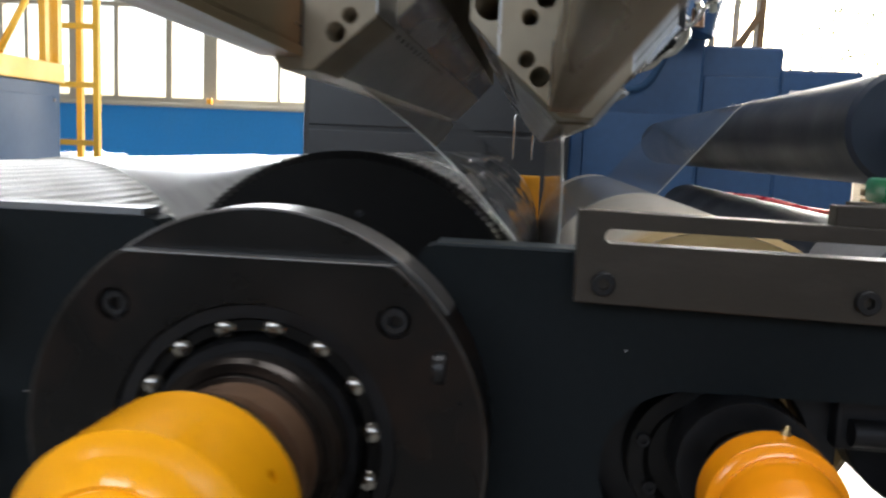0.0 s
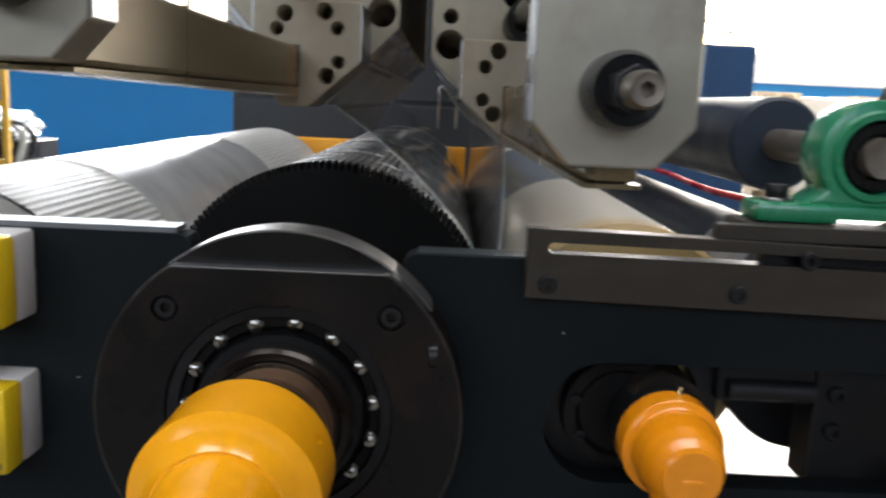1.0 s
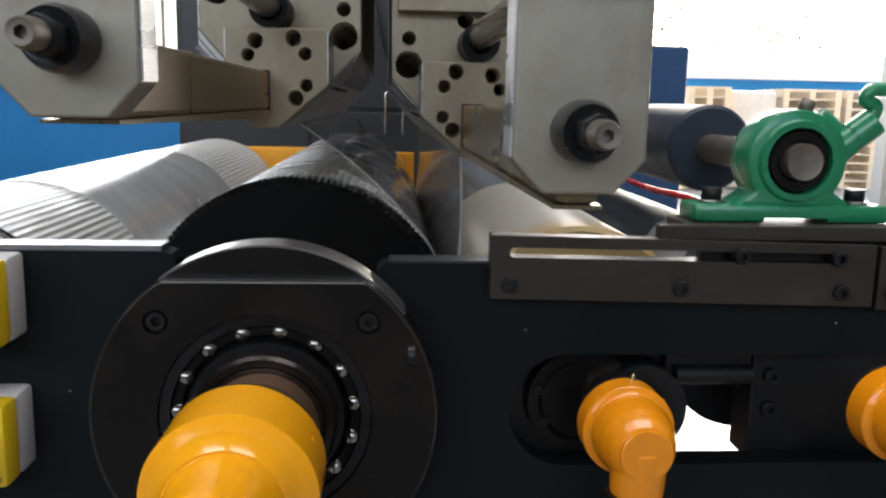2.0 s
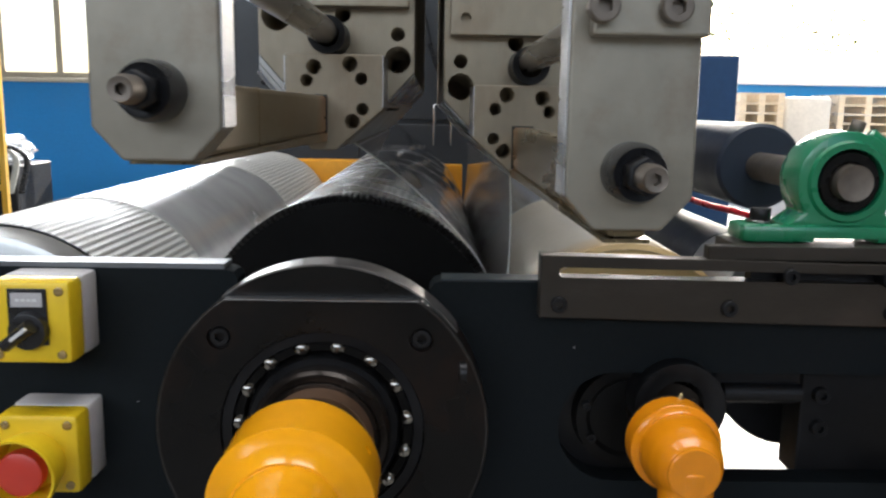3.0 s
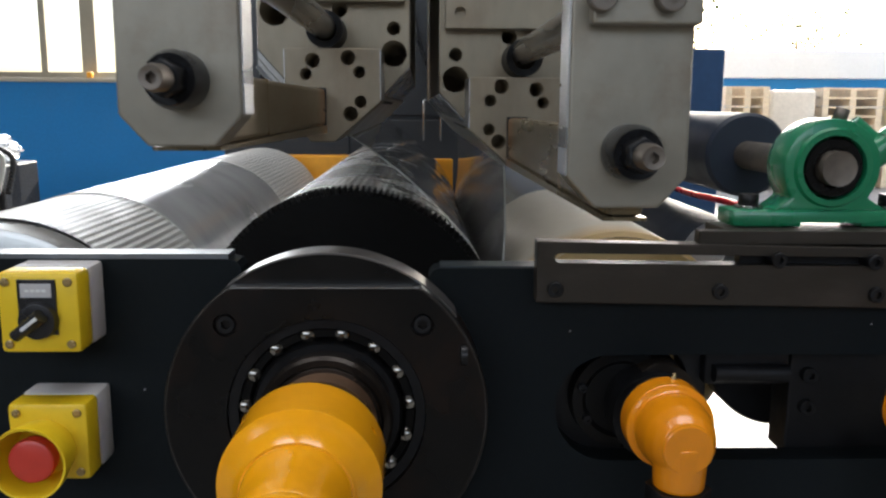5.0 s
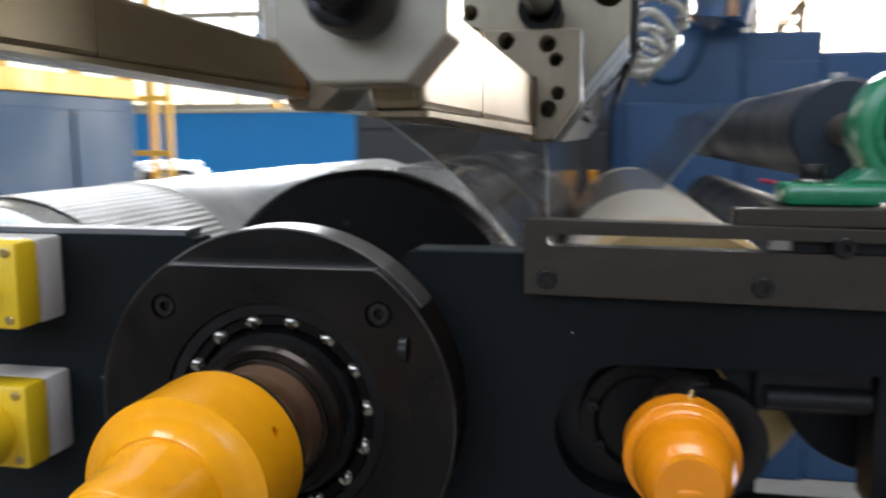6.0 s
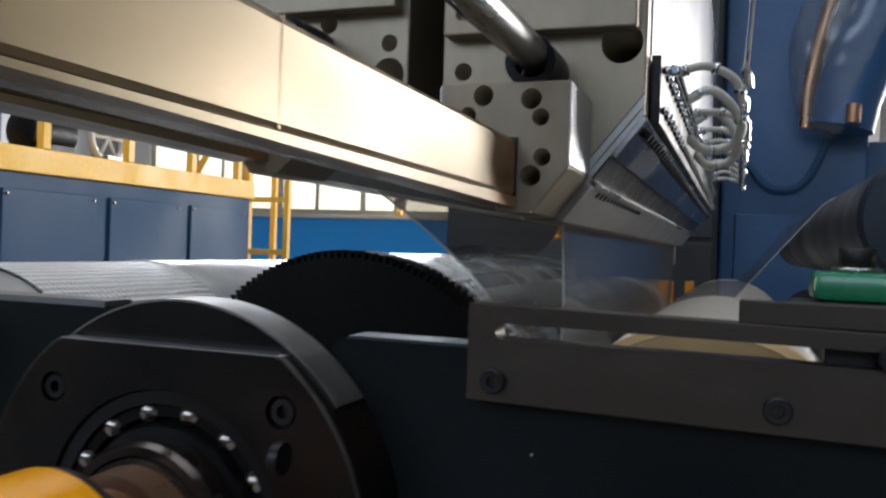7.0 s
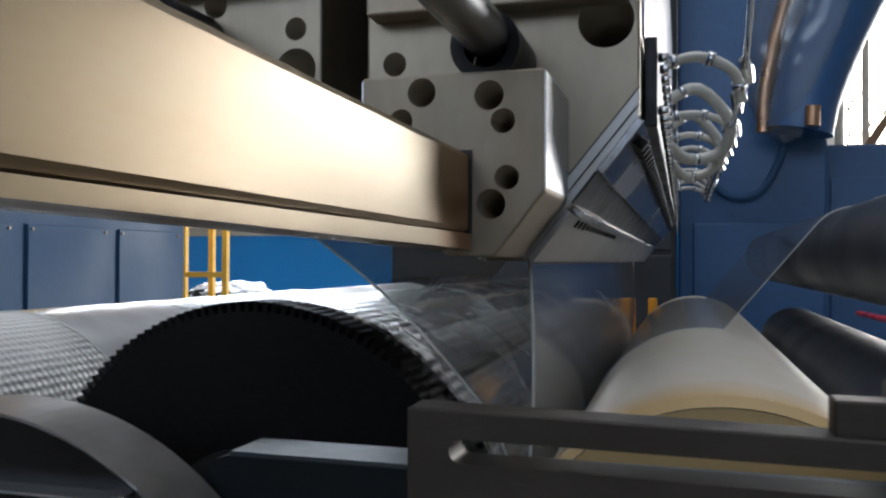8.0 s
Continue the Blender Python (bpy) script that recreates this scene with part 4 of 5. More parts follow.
            q += [(q[1][0] + mx * d, q[1][1] + mz * d), (q[0][0] + mx * d, q[0][1] + mz * d)]
            return part(name, prism(q, y0, y1, 0.0006), material, t, label)

        if side == 1:
            strip("jaw_plate", 0.02, 0.60, 0.0030, DIE_LIGHT, "pale ground jaw plate", 0.7405)
            strip("upper_plate", 0.605, 0.99, 0.0012, DIE_DARK, "polished dark steel strip", 0.7405)
            for k in range(14):
                y = 0.775 + k * 0.026
                px, pz = bx + vx * ln * 0.53 + mx * 0.003, bz + vz * ln * 0.53 + mz * 0.003
                part("slot", sweep([(px - mx * 0.001, y, pz - mz * 0.001), (px + mx * 0.0008, y, pz + mz * 0.0008)], 0.0026, 8), HOLE, t)
            continue
        strip("jaw_plate", 0.02, 0.36, 0.0042, DIE_LIGHT, "pale ground jaw plate")
        strip("jaw_ridge", 0.365, 0.40, 0.0085, BRUSHED, "bright ridge along the jaw", 0.755)
        # Recess between the plates: its shade is given by a black strip.
        strip("heater_recess", 0.405, 0.62, 0.0015, BLACK_STEEL, "dark strip for the recess in shade")
        strip("upper_plate", 0.625, 0.98, 0.0050, DIE_DARK, "polished dark steel strip")
        for k in range(16):
            y = 0.785 + k * 0.020
            px, pz = bx + vx * ln * 0.315 + mx * 0.0042, bz + vz * ln * 0.315 + mz * 0.0042
            part("slot", sweep([(px - mx * 0.001, y, pz - mz * 0.001), (px + mx * 0.0012, y, pz + mz * 0.0012)], 0.0030 if k < 3 else 0.0022, 8), HOLE, t)
        for k in range(int((y_end - 0.775) / 0.022)):
            y = 0.765 + k * 0.022
            px, pz = bx + vx * ln * 0.90 + mx * 0.005, bz + vz * ln * 0.90 + mz * 0.005
            part("screw", sweep([(px, y, pz), (px + mx * 0.006, y, pz + mz * 0.006)], 0.004, 8), BLACK_STEEL, t)
    return t


def brass_bar(x0, x1, z0, z1, y0, y1, label):
    t = thing("deckle_bar", ((x0 + x1) / 2, y1, z0), label, "deckle bar", "deckle bars of the dies")
    part("bar", mesh_box(x0, x1, y0, y1, z0 + 0.008, z1, 0.003), BRASS, t)
    ledge = mesh_box(x0 - 0.001, x1 + 0.0015, y0, y1 - 0.002, z0, z0 + 0.0078)
    for v in ledge.verts:
        if v.co.y < y0 + 0.001 and v.co.z < z0 + 0.001:
            v.co.z += 0.006
    part("ledge", ledge, BRASS, t, "lower brass ledge")
    part("joint", mesh_box(x0 - 0.0012, x1 + 0.0012, y1 - 0.0012, y1 - 0.0001, z0 + 0.006, z1 + 0.0014), HOLE, t)
    part("seam", mesh_box(x0 - 0.0002, x1 + 0.0002, y1 - 0.3148, y1 - 0.3141, z0 + 0.0088, z1 + 0.0002), surface("soldered seam", (0.20, 0.14, 0.072), 0.36, 0.6), t)


def hanger(x0, x1, z0, bolt_x, bolt_z, y0, step_z, label, s):
    t = thing("hanger_plate", ((x0 + x1) / 2, y0, z0), label, "hanger plate", "hanger plates under the dies")
    c = 0.0125
    pts = [(x0, step_z + 0.45), (x0, z0 + c * 1.1), (x0 + c, z0), (x1 - c, z0), (x1, z0 + c * 1.1), (x1, step_z + 0.45)]
    part("plate", prism(pts, y0, y0 + 0.024, 0.0012), HANGER, t)
    side = x1 if s < 0 else x0
    part("ground_side", mesh_box(side - 0.0008, side + 0.0008, y0 + 0.002, y0 + 0.022, z0 + c * 1.15, step_z + 0.44), BRUSHED, t, "bare ground side face")
    part("clamp_block", mesh_box(x0 + 0.007 if s > 0 else x0, x1 if s > 0 else x1 - 0.007, y0 - 0.010, y0 - 0.0002, step_z, step_z + 0.44, 0.0012), HANGER, t, "raised clamp block")
    for x in (x0 + 0.010, x1 - 0.0155):
        socket_screw(x, y0 - 0.017, step_z + 0.0105, 0.0062, 0.007, t, RUSTY_SHAFT)
    part("washer", turned_y([(y0 - 0.0165, 0.0088), (y0 - 0.0175, 0.0108), (y0 - 0.012, 0.0124), (y0 - 0.0002, 0.0126)], bolt_x, bolt_z, 40), BLACK_PLASTIC, t, "black flanged nut", 30)
    part("nut", turned_y([(y0 - 0.0285, 0.0066), (y0 - 0.0290, 0.0074), (y0 - 0.0165, 0.0080)], bolt_x, bolt_z, 6), BLACK_STEEL, t, "dark hexagon nut")
    stud = turned_y([(y0 - 0.0405, 0.0034), (y0 - 0.0410, 0.0047), (y0 - 0.0375, 0.0056), (y0 - 0.026, 0.0056)], bolt_x, bolt_z, 24)
    part("stud", carve(stud, turned_y([(y0 - 0.05, 0.0024), (y0 - 0.036, 0.0024)], bolt_x, bolt_z, 6)), RUSTY_SHAFT, t, "worn stud end with a hexagon socket", 30)
    return t


# ---- controls ----
def control_box(zc, label, emergency):
    x0, x1, y0, y1 = -0.432, -0.362, 0.522, PLATE_Y
    t = thing("control_box", ((x0 + x1) / 2, y1, zc - 0.035), label, "control box", "control boxes on the frame")
    part("back_shell", mesh_box(x0, x1, 0.551, y1, zc - 0.036, zc + 0.036, 0.004), BOX_GREY, t, "light grey plastic shell", 40)
    part("cover", mesh_box(x0, x1, y0, 0.5508, zc - 0.036, zc + 0.036, 0.005), BOX_YELLOW, t, "yellow plastic cover", 40)
    for sx in (-1, 1):
        for sz in (-1, 1):
            bm = turned_y([(y0 - 0.0018, 0.0028), (y0 - 0.0016, 0.0038), (y0 + 0.001, 0.0038)], (x0 + x1) / 2 + sx * 0.0265, zc + sz * 0.0275, 16)
            bm = carve(bm, mesh_box((x0 + x1) / 2 + sx * 0.0265 - 0.003, (x0 + x1) / 2 + sx * 0.0265 + 0.003, y0 - 0.003, y0 - 0.0008, zc + sz * 0.0275 - 0.0005, zc + sz * 0.0275 + 0.0005))
            part("screw", bm, SCREW, t, "brassy screw")
    cx = (x0 + x1) / 2
    if emergency:
        part("shroud", turned_y([(y0, 0.024), (y0 - 0.034, 0.0305), (y0 - 0.0345, 0.0325), (y0 - 0.030, 0.0330), (y0, 0.0275), (y0, 0.024)], cx - 0.004, zc - 0.006, 48, closed=False), BOX_YELLOW, t, "round yellow guard collar", 40)
        part("button", turned_y([(y0, 0.010), (y0 - 0.014, 0.010), (y0 - 0.015, 0.019), (y0 - 0.022, 0.0200), (y0 - 0.027, 0.0190), (y0 - 0.0285, 0.0165)], cx - 0.004, zc - 0.006, 48), RED, t, "red mushroom push button", 40)
    else:
        part("legend_plate", mesh_box(cx - 0.0165, cx + 0.0165, y0 - 0.002, y0 - 0.0002, zc - 0.019, zc + 0.030, 0.0008), BLACK_PLASTIC, t, "black legend plate")
        part("legend", mesh_box(cx - 0.0130, cx + 0.0130, y0 - 0.0030, y0 - 0.0021, zc + 0.0145, zc + 0.0265), BOX_GREY, t, "grey legend strip")
        for k in range(4):
            part("text_bar", mesh_box(cx - 0.009 + k * 0.0047, cx - 0.0055 + k * 0.0047, y0 - 0.0034, y0 - 0.0031, zc + 0.0192, zc + 0.0215), WHITE_MARK, t)
        part("bezel", turned_y([(y0 - 0.002, 0.0165), (y0 - 0.009, 0.0155), (y0 - 0.0095, 0.0135)], cx + 0.0015, zc - 0.0055, 40), BLACK_PLASTIC, t, "", 30)
        knob = sweep([(-0.017, 0, 0), (0.012, 0, 0)], [0.0052, 0.0062], 14)
        bmesh.ops.transform(knob, verts=knob.verts, matrix=Matrix.Translation((cx, y0 - 0.0165, zc - 0.0055)) @ pose(0, 0, 0, 0, -38, 0) @ Matrix.Diagonal((1, 1.4, 1, 1)))
        part("knob", knob, BLACK_PLASTIC, t, "black selector knob", 60)
        mark = mesh_box(-0.004, 0.012, -0.0022, 0.001, -0.0014, 0.0014)
        bmesh.ops.transform(mark, verts=mark.verts, matrix=Matrix.Translation((cx, y0 - 0.0255, zc - 0.0055)) @ pose(0, 0, 0, 0, -38, 0))
        part("pointer", mark, WHITE_MARK, t, "white pointer line")


# ---- what stands behind ----
def far_side():
    # yellow cross plates and dark housing at the far end of the rolls
    t = thing("far_frame", (-0.2, 2.33, 0.0), "yellow painted far side frame plate", "machine frame")
    part("plate", mesh_box(-0.62, -0.276, 2.27, 2.33, 0.0, 1.162, 0.004), YELLOW_FRAME, t)
    part("plate", mesh_box(-0.274, 0.030, 2.285, 2.33, 0.0, 1.152, 0.004), YELLOW_FRAME, t)
    part("upright", mesh_box(0.061, 0.081, 2.28, 2.33, 0.0, 1.154, 0.003), YELLOW_FRAME, t)
    part("foot", mesh_box(0.0815, 0.132, 2.28, 2.33, 1.079, 1.097, 0.003), YELLOW_FRAME, t)
    part("bracket", mesh_box(-0.215, -0.16, 2.12, 2.198, 1.345, 1.42, 0.004), YELLOW_FRAME, t)
    for x, z0, z1 in ((-0.056, 1.19, 1.325), (0.003, 1.19, 1.295)):
        part("pipe", sweep([(x, 2.70, z0), (x, 2.70, z1), (x + 0.008, 2.70, z1 + 0.006)], 0.004, 8), CHROME, t, "thin bright pipe")
    h = thing("machine_housing", (-0.27, 2.45, 0.0), "charcoal sheet-metal machine housing behind the rolls", "machine housing")
    part("body", mesh_box(-0.755, 0.122, 2.75, 3.2, 0.0, 2.9, 0.01), PANEL_DARK, h)
    for x0, x1 in ((-0.735, -0.315), (-0.305, 0.11)):
        for z0, z1 in ((0.2, 1.26), (1.275, 2.5)):
            part("panel", mesh_box(x0, x1, 2.742, 2.7495, z0, z1, 0.003), PANEL_DARK, h)
    part("cable", sweep(curve_points([(-0.12, 2.72, 1.75), (-0.07, 2.71, 1.52), (-0.02, 2.715, 1.41), (0.03, 2.72, 1.46), (0.06, 2.72, 1.8)], 20), 0.007, 8), BLACK_PLASTIC, h)
    t = thing("drive_cabinet", (0.9, 3.2, 0.0), "large dark blue machine cabinet behind the rolls", "machine cabinet")
    part("body", mesh_box(0.125, 0.55, 2.9, 4.0, 0.0, 2.9, 0.01), PANEL_BLUE, t)
    part("cable", sweep(curve_points([(0.20, 2.88, 1.52), (0.27, 2.87, 1.44), (0.36, 2.87, 1.45), (0.42, 2.87, 1.56), (0.44, 2.88, 1.7)], 20), 0.012, 8), MACHINE_BLUE, t, "dark blue looped cable")
    part("panel", mesh_box(0.17, 0.54, 2.893, 2.8995, 0.3, 1.36, 0.004), PANEL_BLUE, t)
    part("panel", mesh_box(0.57, 0.82, 2.993, 2.9995, 0.3, 1.50, 0.004), PANEL_BLUE, t)
    part("lower_body", mesh_box(0.551, 0.83, 3.0, 4.0, 0.0, 1.60, 0.01), PANEL_BLUE, t)
    part("end_body", mesh_box(0.831, 1.10, 3.02, 4.0, 0.0, 1.53, 0.01), PANEL_BLUE, t)
    part("hatch", mesh_box(0.86, 0.90, 3.012, 3.0195, 1.40, 1.46, 0.003), BOX_GREY, t, "small pale switch plate")
    r = thing("crate_side", (0.78, 3.3, 1.60), "pale wooden crate slats with a brown brace on the cabinet", "crate")
    for x in (0.645, 0.728, 0.805):
        part("slat", mesh_box(x - 0.010, x + 0.010, 3.29, 3.31, 1.60, 2.45, 0.002), PALLET, r)
    wood = surface("brown crate wood", (0.30, 0.17, 0.08), 0.7, 0, 0.25, 4, 40, 0.2, stretch=(6, 6, 1))
    part("slat", mesh_box(0.64, 0.83, 3.312, 3.33, 2.30, 2.40, 0.002), PALLET, r)
    part("post", mesh_box(0.808, 0.829, 3.28, 3.335, 1.60, 2.45, 0.003), wood, r, "brown post")
    part("brace", prism([(0.70, 1.603), (0.735, 1.603), (0.826, 1.76), (0.826, 1.80)], 3.268, 3.2795, 0.002), wood, r, "brown slanting brace")


def left_cabinet():
    t = thing("blue_machine", (-2.9, 3.0, 0.0), "long blue machine cabinet with panelled doors", "machine")
    part("body", mesh_box(-3.9, -2.4, 0.6, 4.08, 0.0, 1.45, 0.006), MACHINE_BLUE, t)
    part("yellow_band", mesh_box(-3.92, -2.385, 0.58, 4.10, 1.452, 1.55, 0.004), YELLOW_DECK, t, "yellow deck beam")
    for k in range(6):
        y1 = 4.04 - k * 0.56
        p = part("door", mesh_box(-2.399, -2.386, y1 - 0.50, y1 - 0.02, 0.25, 1.385, 0.003), MACHINE_BLUE, t, "flat blue door panel")
        for yy, zz in ((y1 - 0.04, 1.365), (y1 - 0.48, 1.365)):
            part("bolt", sweep([(-2.386, yy, zz), (-2.378, yy, zz)], 0.006, 8), RUSTY_SHAFT, p)
    r = thing("guard_rail", (-2.4, 2.4, 1.55), "yellow square-tube guard rail on the machine deck", "guard rail")
    for y in (1.0, 1.55, 2.1, 2.62, 3.1, 3.55, 3.95, 4.06):
        part("post", mesh_box(-2.42, -2.385, y - 0.018, y + 0.018, 1.552, 2.45), YELLOW_DECK, r)
    for z in (2.0, 2.45):
        part("rail", mesh_box(-2.425, -2.38, 0.6, 4.09, z, z + 0.04, 0.003), YELLOW_DECK, r)
    part("brace", sweep([(-2.40, 3.60, 1.56), (-2.40, 3.93, 1.98)], 0.016, 6), YELLOW_DECK, r)
    part("brace", sweep([(-2.40, 1.6, 1.56), (-2.40, 2.05, 1.98)], 0.016, 6), YELLOW_DECK, r)
    l = thing("ladder", (-2.90, 5.15, 0.0), "yellow painted tube ladder beside the blue machine", "ladder")
    for x, y in ((-3.087, 5.12), (-2.990, 5.30), (-2.775, 5.12)):
        part("stile", mesh_box(x - 0.019, x + 0.019, y - 0.019, y + 0.019, 0.0, 2.9, 0.003), YELLOW_DECK, l)
    for k in range(8):
        z = 0.046 + (k + 0.0) * 0.366
        part("rung", mesh_box(-3.067, -2.795, 5.105, 5.135, z - 0.018, z + 0.018, 0.003), YELLOW_DECK, l)
    # equipment on the deck
    w = thing("hand_wheel", (-2.75, 3.3, 1.55), "white spoked wheel on the machine deck", "wheel")
    pts = [(-2.7, 3.3 + 0.11 * math.cos(2 * math.pi * k / 28), 1.69 + 0.11 * math.sin(2 * math.pi * k / 28)) for k in range(29)]
    part("rim", sweep(pts, 0.016, 8), WHITE_MARK, w)
    for k in range(6):
        a = math.pi * k / 3
        part("spoke", sweep([(-2.7, 3.3, 1.69), (-2.7, 3.3 + 0.1 * math.cos(a), 1.69 + 0.1 * math.sin(a))], 0.008, 6), WHITE_MARK, w)
    part("foot", mesh_box(-2.75, -2.65, 3.25, 3.35, 1.552, 1.60), ROD, w)
    for y, zt, m, lab in ((1.7, 1.83, ROD, "grey"), (2.15, 1.78, BLACK_STEEL, "black"), (2.55, 1.86, MACHINE_BLUE, "blue-grey"), (2.95, 1.76, BLACK_STEEL, "black")):
        g = thing("gear_motor", (-2.75, y, 1.552), lab + " motor unit standing on the machine deck", "motor", "motors on the deck")
        part("housing", turned_y([(y - 0.13, 0.05), (y - 0.12, 0.085), (y + 0.12, 0.085), (y + 0.13, 0.05)], -2.75, zt - 0.095, 24), m, g, "", 30)
        part("foot", mesh_box(-2.84, -2.66, y - 0.1, y + 0.1, 1.5525, zt - 0.15), m, g)
    # wrapped trolley by the wall
    c = thing("hydraulic_unit", (-2.75, 5.6, 0.0), "small machine unit wrapped in clear plastic, black hoses", "machine unit")
    part("tank", mesh_box(-3.1, -2.45, 5.35, 5.9, 0.0, 0.78, 0.02), BLACK_STEEL, c)
    rng = random.Random(9)
    for k in range(7):
        x = -3.0 + 0.075 * k
        part("hose", sweep(curve_points([(x, 5.3, 0.72 + 0.04 * rng.random()), (x + 0.08, 5.2, 0.95 + 0.05 * rng.random()), (x + 0.2, 5.3, 0.86), (x + 0.16, 5.28, 0.5)], 15), 0.022, 8), SILICONE if k % 3 == 2 else BLACK_PLASTIC, c)
    bm = bmesh.new()
    bmesh.ops.create_icosphere(bm, subdivisions=4, radius=1.0)
    for v in bm.verts:
        d = 1 + 0.18 * noise.noise(v.co * 3.1) + 0.10 * noise.noise(v.co * 9)
        v.co = Vector((-2.78 + 0.33 * v.co.x * d, 5.6 + 0.28 * v.co.y * d, 0.92 + 0.16 * v.co.z * d))
    part("plastic_wrap", bm, film_material("crumpled wrap", (0.9, 0.9, 0.9), 0.55, 0.2, 0.5), c, "crumpled clear plastic", 0)
    c.location, c.scale = (-4.4, 8.05, 0.0), (1.35, 1.35, 0.94)


def hoses():
    """Cooling hoses looped along the outer side of the right die."""
    t = thing("hose_loops", (0.14, 1.2, 1.33), "row of clear silicone hose loops on the die", "hoses")
    rng = random.Random(3)
    part("manifold", turned_y([(0.92, 0.003), (0.92, 0.005), (2.15, 0.005)], 0.124, 1.398, 16), CHROME, t, "chrome manifold tube")
    part("terminal_strip", mesh_box(0.1185, 0.126, 0.76, 2.16, 1.322, 1.375, 0.001), BLACK_STEEL, t, "black strip with small bolts")
    # Added blue sheet imitates the blue reflected in the die's polished side.
    part("side_cover", mesh_box(0.1174, 0.1184, 0.76, 2.16, 1.3765, 1.72), PANEL_BLUE, t, "added blue sheet for the reflection on the die side")
    for k in range(44):
        y = 0.775 + k * 0.0315
        for z in (1.334, 1.366):
            part("bolt", sweep([(0.126, y, z), (0.132, y, z - 0.001)], 0.0030, 6), CHROME, t)
    for k, y in enumerate((0.93, 1.08, 1.17, 1.24, 1.33, 1.47, 1.60, 1.74, 1.87, 1.99, 2.09)):
        w = 0.058 + 0.008 * rng.random()
        dz = 0.008 * rng.random()
        if k in (1, 3):
            ctrl = [(0.124, y, 1.396), (0.124 + w * 0.5, y + 0.01, 1.404 + dz), (0.124 + w, y + 0.03, 1.378), (0.124 + w * 0.85, y + 0.05, 1.352), (0.124 + w * 0.35, y + 0.04, 1.350 - dz), (0.127, y + 0.03, 1.358)]
        else:
            ctrl = [(0.124, y, 1.396), (0.124 + w * 0.45, y + 0.006, 1.399 + dz), (0.124 + w * 0.9, y + 0.014, 1.392), (0.126 + w, y + 0.03, 1.376 - dz)]
        loop = curve_points(ctrl, 20)
        h = part("hose", sweep(loop, 0.0058 if k in (1, 3) else 0.0042, 10), HOSE_CREAM, t, "cream silicone hose", 60)
        for q in (2, 8, 15):
            d = (loop[min(q + 1, len(loop) - 1)] - loop[q]).normalized()
            part("clip", sweep([loop[q] - d * 0.003, loop[q] + d * 0.0025], 0.0060, 10), CHROME, h)
    part("drop_wire", sweep(curve_points([(0.197, 0.93, 1.60), (0.192, 0.94, 1.46), (0.187, 1.0, 1.385), (0.186, 1.3, 1.372), (0.186, 2.12, 1.368)], 24), 0.0026, 6), CHROME, t)
    for k in range(14):
        y = 0.97 + k * 0.082
        z = 1.398 - 0.02 * min(1, k / 2)
        x = 0.187 + 0.004 * rng.random()
        part("fitting", sweep([(x - 0.003, y - 0.006, z + 0.008), (x, y, z), (x + 0.004 * rng.random(), y + 0.006, z - 0.009)], [0.0044, 0.0056, 0.0042], 8), CHROME, t, "", 30)


def wrapped_pipe():
    t = thing("wrapped_pipe", (0.46, 2.78, 1.6), "leaning blue duct with a brown pipe, wrapped in clear plastic", "duct")
    part("duct", sweep(curve_points([(0.455, 2.78, 1.61), (0.485, 2.78, 1.74), (0.57, 2.78, 1.95), (0.74, 2.78, 2.3), (0.92, 2.78, 2.65)], 18), 0.092, 24), PANEL_BLUE, t, "", 60)
    part("pipe", sweep(curve_points([(0.362, 2.77, 1.61), (0.37, 2.77, 1.75), (0.42, 2.76, 1.98), (0.52, 2.76, 2.3), (0.66, 2.76, 2.65)], 18), 0.020, 14), COPPER, t, "brown pipe along the duct", 60)
    part("pipe", sweep([(0.478, 2.682, 1.612), (0.480, 2.680, 1.665)], 0.020, 12), COPPER, t, "short brown stub", 40)
    bm = bmesh.new()
    bmesh.ops.create_uvsphere(bm, u_segments=56, v_segments=60, radius=1.0)
    for v in bm.verts:
        d = 1 + 0.10 * noise.noise(v.co * 2.7) + 0.10 * noise.noise(v.co * 9) + 0.05 * noise.noise(v.co * 22)
        lean = 0.17 * v.co.z + 0.09 * v.co.z * v.co.z
        v.co = Vector((0.50 + 0.145 * v.co.x * d + lean, 2.765 + 0.125 * v.co.y * d, 2.02 + 0.44 * v.co.z))
    part("plastic_wrap", bm, film_material("loose wrap", (0.92, 0.94, 0.96), 0.10, 0.22, 0.25, 6.0), t, "loose crinkled clear plastic", 60)


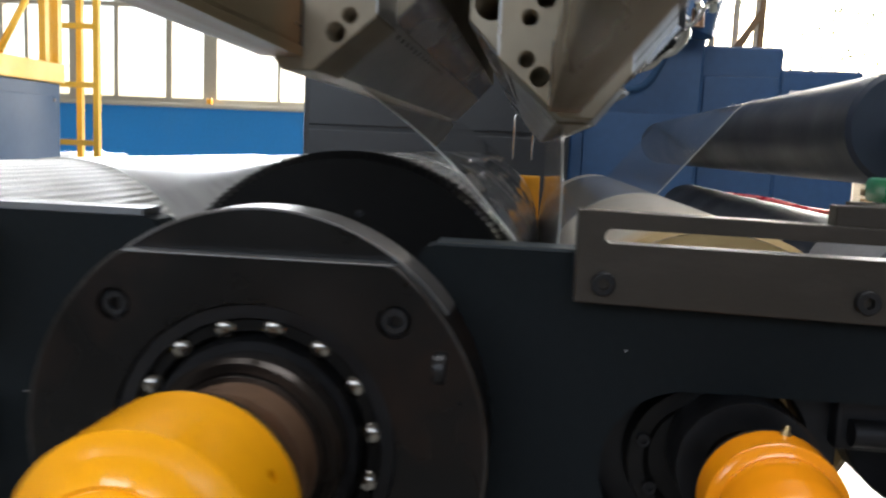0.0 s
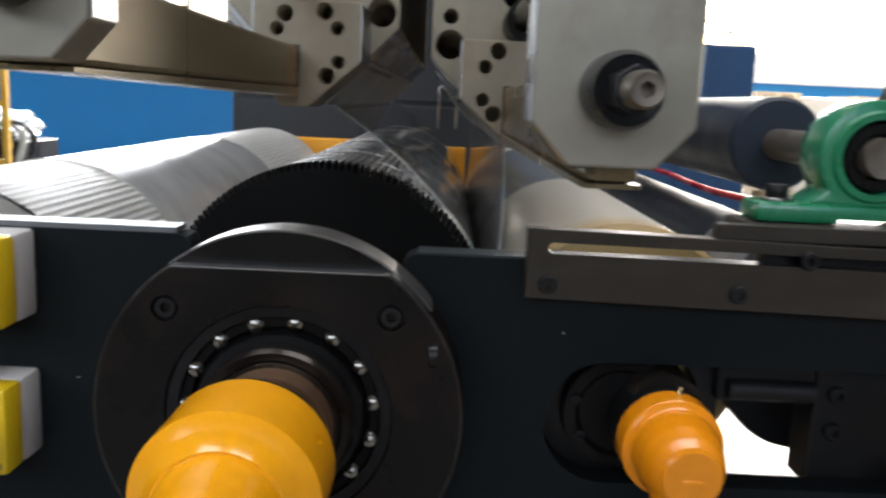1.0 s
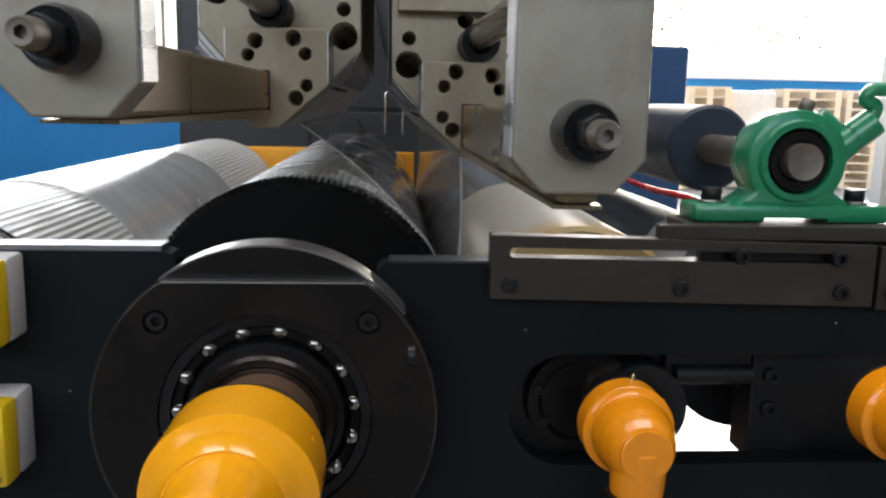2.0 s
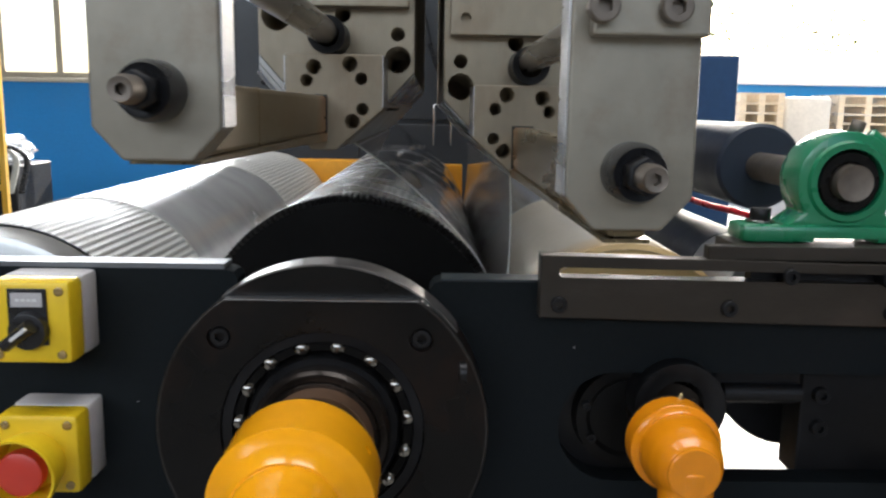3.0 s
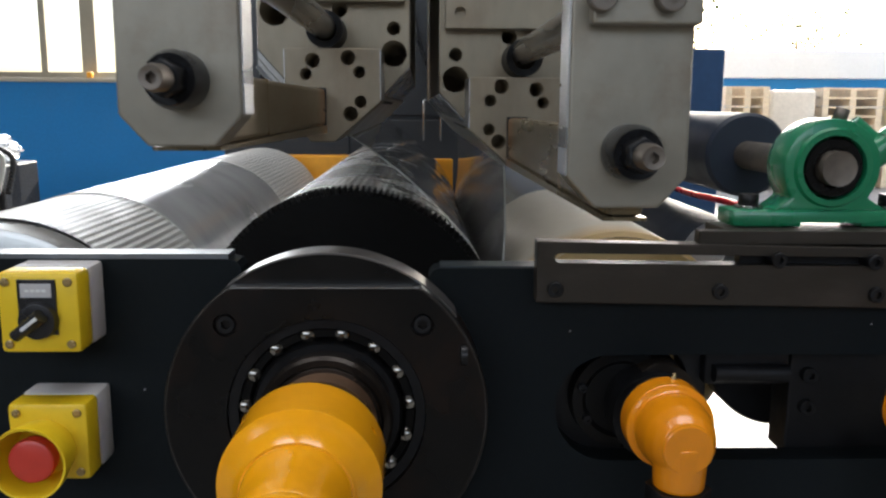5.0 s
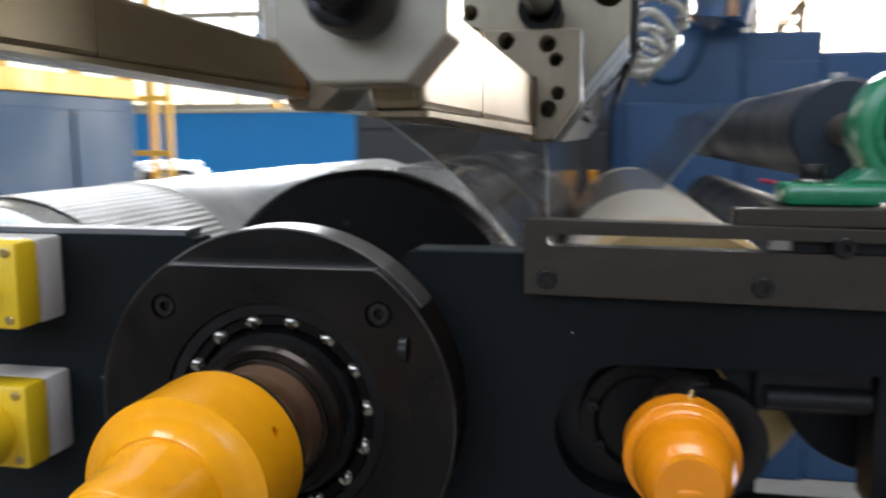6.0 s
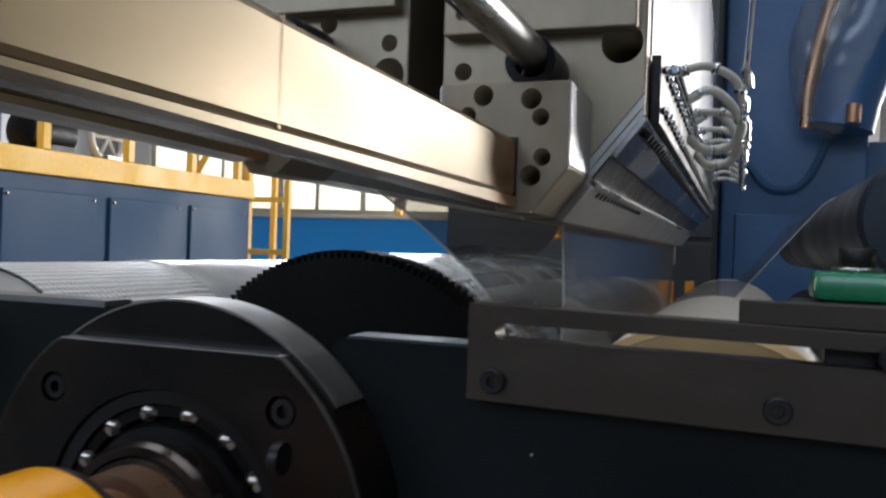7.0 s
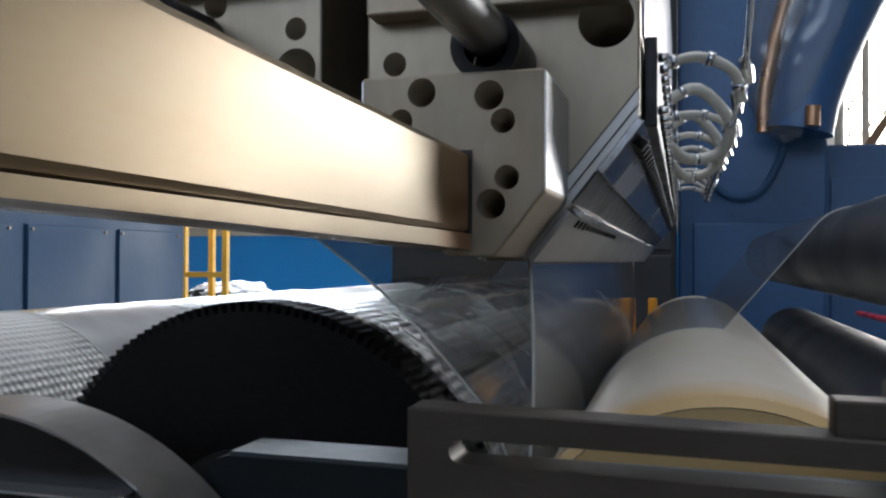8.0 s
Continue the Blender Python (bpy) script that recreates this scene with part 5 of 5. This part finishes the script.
def small_lines():
    solo("air_hose", sweep(curve_points([(0.52, 2.30, 1.128), (0.49, 1.85, 1.140), (0.46, 1.45, 1.143), (0.47, 1.25, 1.146), (0.55, 1.05, 1.130), (0.75, 0.90, 1.120)], 30), 0.006, 10), RED_HOSE, "thin red air hose across the machine", "hose", smooth=60)
    t = thing("air_cylinder", (0.52, 1.1, 1.06), "small silver air cylinder with black end caps", "air cylinder")
    part("tube", sweep([(0.44, 1.25, 1.10), (0.66, 1.0, 1.10)], 0.02, 20), BRUSHED, t, "", 40)
    part("cap", sweep([(0.42, 1.272, 1.10), (0.44, 1.25, 1.10)], 0.024, 8), BLACK_PLASTIC, t)
    part("cap", sweep([(0.66, 1.0, 1.10), (0.675, 0.983, 1.10)], 0.024, 8), BLACK_PLASTIC, t)
    part("mount", mesh_box(0.45, 0.64, 1.0, 1.25, 0.98, 1.079), BLACK_STEEL, t)
    solo("cross_beam", mesh_box(0.38, 0.95, 0.95, 1.30, 0.90, 0.979, 0.004), PANEL_DARK, "dark steel cross beam inside the machine", "beam")
    for x, z in ((-0.168, 1.388), (0.039, 1.364)):
        solo("tie_rod", sweep([(x, 0.70, z), (x, 0.211, z)], 0.0125, 24), ROD, "ground steel tie rod between die and hanger", "rod", "tie rods", smooth=60)


hall()
yard()
side_frame()
bearing_housing()
BEARING = ball_bearing()
MID_ROLL = embossing_roll()
union("rotary_joint", AX - 0.004, AZ, 0.447, 0.0605, 0.061, "glossy yellow rotary joint with a downward elbow", 0.67)
union("rotary_joint", 0.153, 1.030, 0.530, 0.0392, 0.024, "smaller yellow rotary joint with a downward elbow, shade in its colour", 0.86, YELLOW_SHADED)
union("rotary_joint", 0.395, 1.040, 0.530, 0.0405, 0.026, "smaller yellow rotary joint with a downward elbow, shade in its colour", 0.86, YELLOW_SHADED)
RUBBER_ROLL = rubber_roll()
PATTERN_ROLL = pattern_roll()
roll_web()
webs()
bracket()
pillow_block()
guide_roller()
lower_roller()
die(False, -0.048, 0.028, 0.052, 0.117, 1.323, 1.243, "flat-film die of ground steel with hose loops", 2.17)
die(True, -0.079, -0.153, -0.177, -0.244, 1.350, 1.274, "flat-film die of ground steel, slightly higher")
brass_bar(0.020, 0.0385, 1.2485, 1.2965, 0.211, 0.6595, "heat-stained brass deckle bar clamped to die end")
brass_bar(-0.192, -0.163, 1.281, 1.324, 0.211, 0.6595, "heat-stained brass deckle bar clamped to die end")
hanger(-0.003, 0.051, 1.2635, 0.024, 1.2885, 0.188, 1.343, "thick grey aluminium hanger plate with black nut", 1)
hanger(-0.200, -0.146, 1.2900, -0.172, 1.3185, 0.188, 1.405, "thick grey aluminium hanger plate with black nut", -1)
control_box(1.130, "yellow control box with a black selector switch", False)
control_box(1.012, "yellow emergency stop box with a red button", True)
far_side()
left_cabinet()
hoses()
small_lines()
wrapped_pipe()


def motions():
    # drive turns clockwise as seen from the front; the ball cage follows at under half the speed
    walk(MID_ROLL, [(t, pose(AX, 0.555, AZ, 0, 58.0 * t, 0)) for t in range(9)])
    walk(BEARING, [(t, pose(AX, 0.545, AZ, 0, 24.5 * t - 15.7, 0)) for t in range(9)])
    walk(RUBBER_ROLL, [(t, pose(CX, 0.60, CZ, 0, -84.0 * t, 0)) for t in range(9)])
    walk(PATTERN_ROLL, [(t, pose(LX, 0.70, LZ, 0, -59.0 * t, 0)) for t in range(9)])


motions()
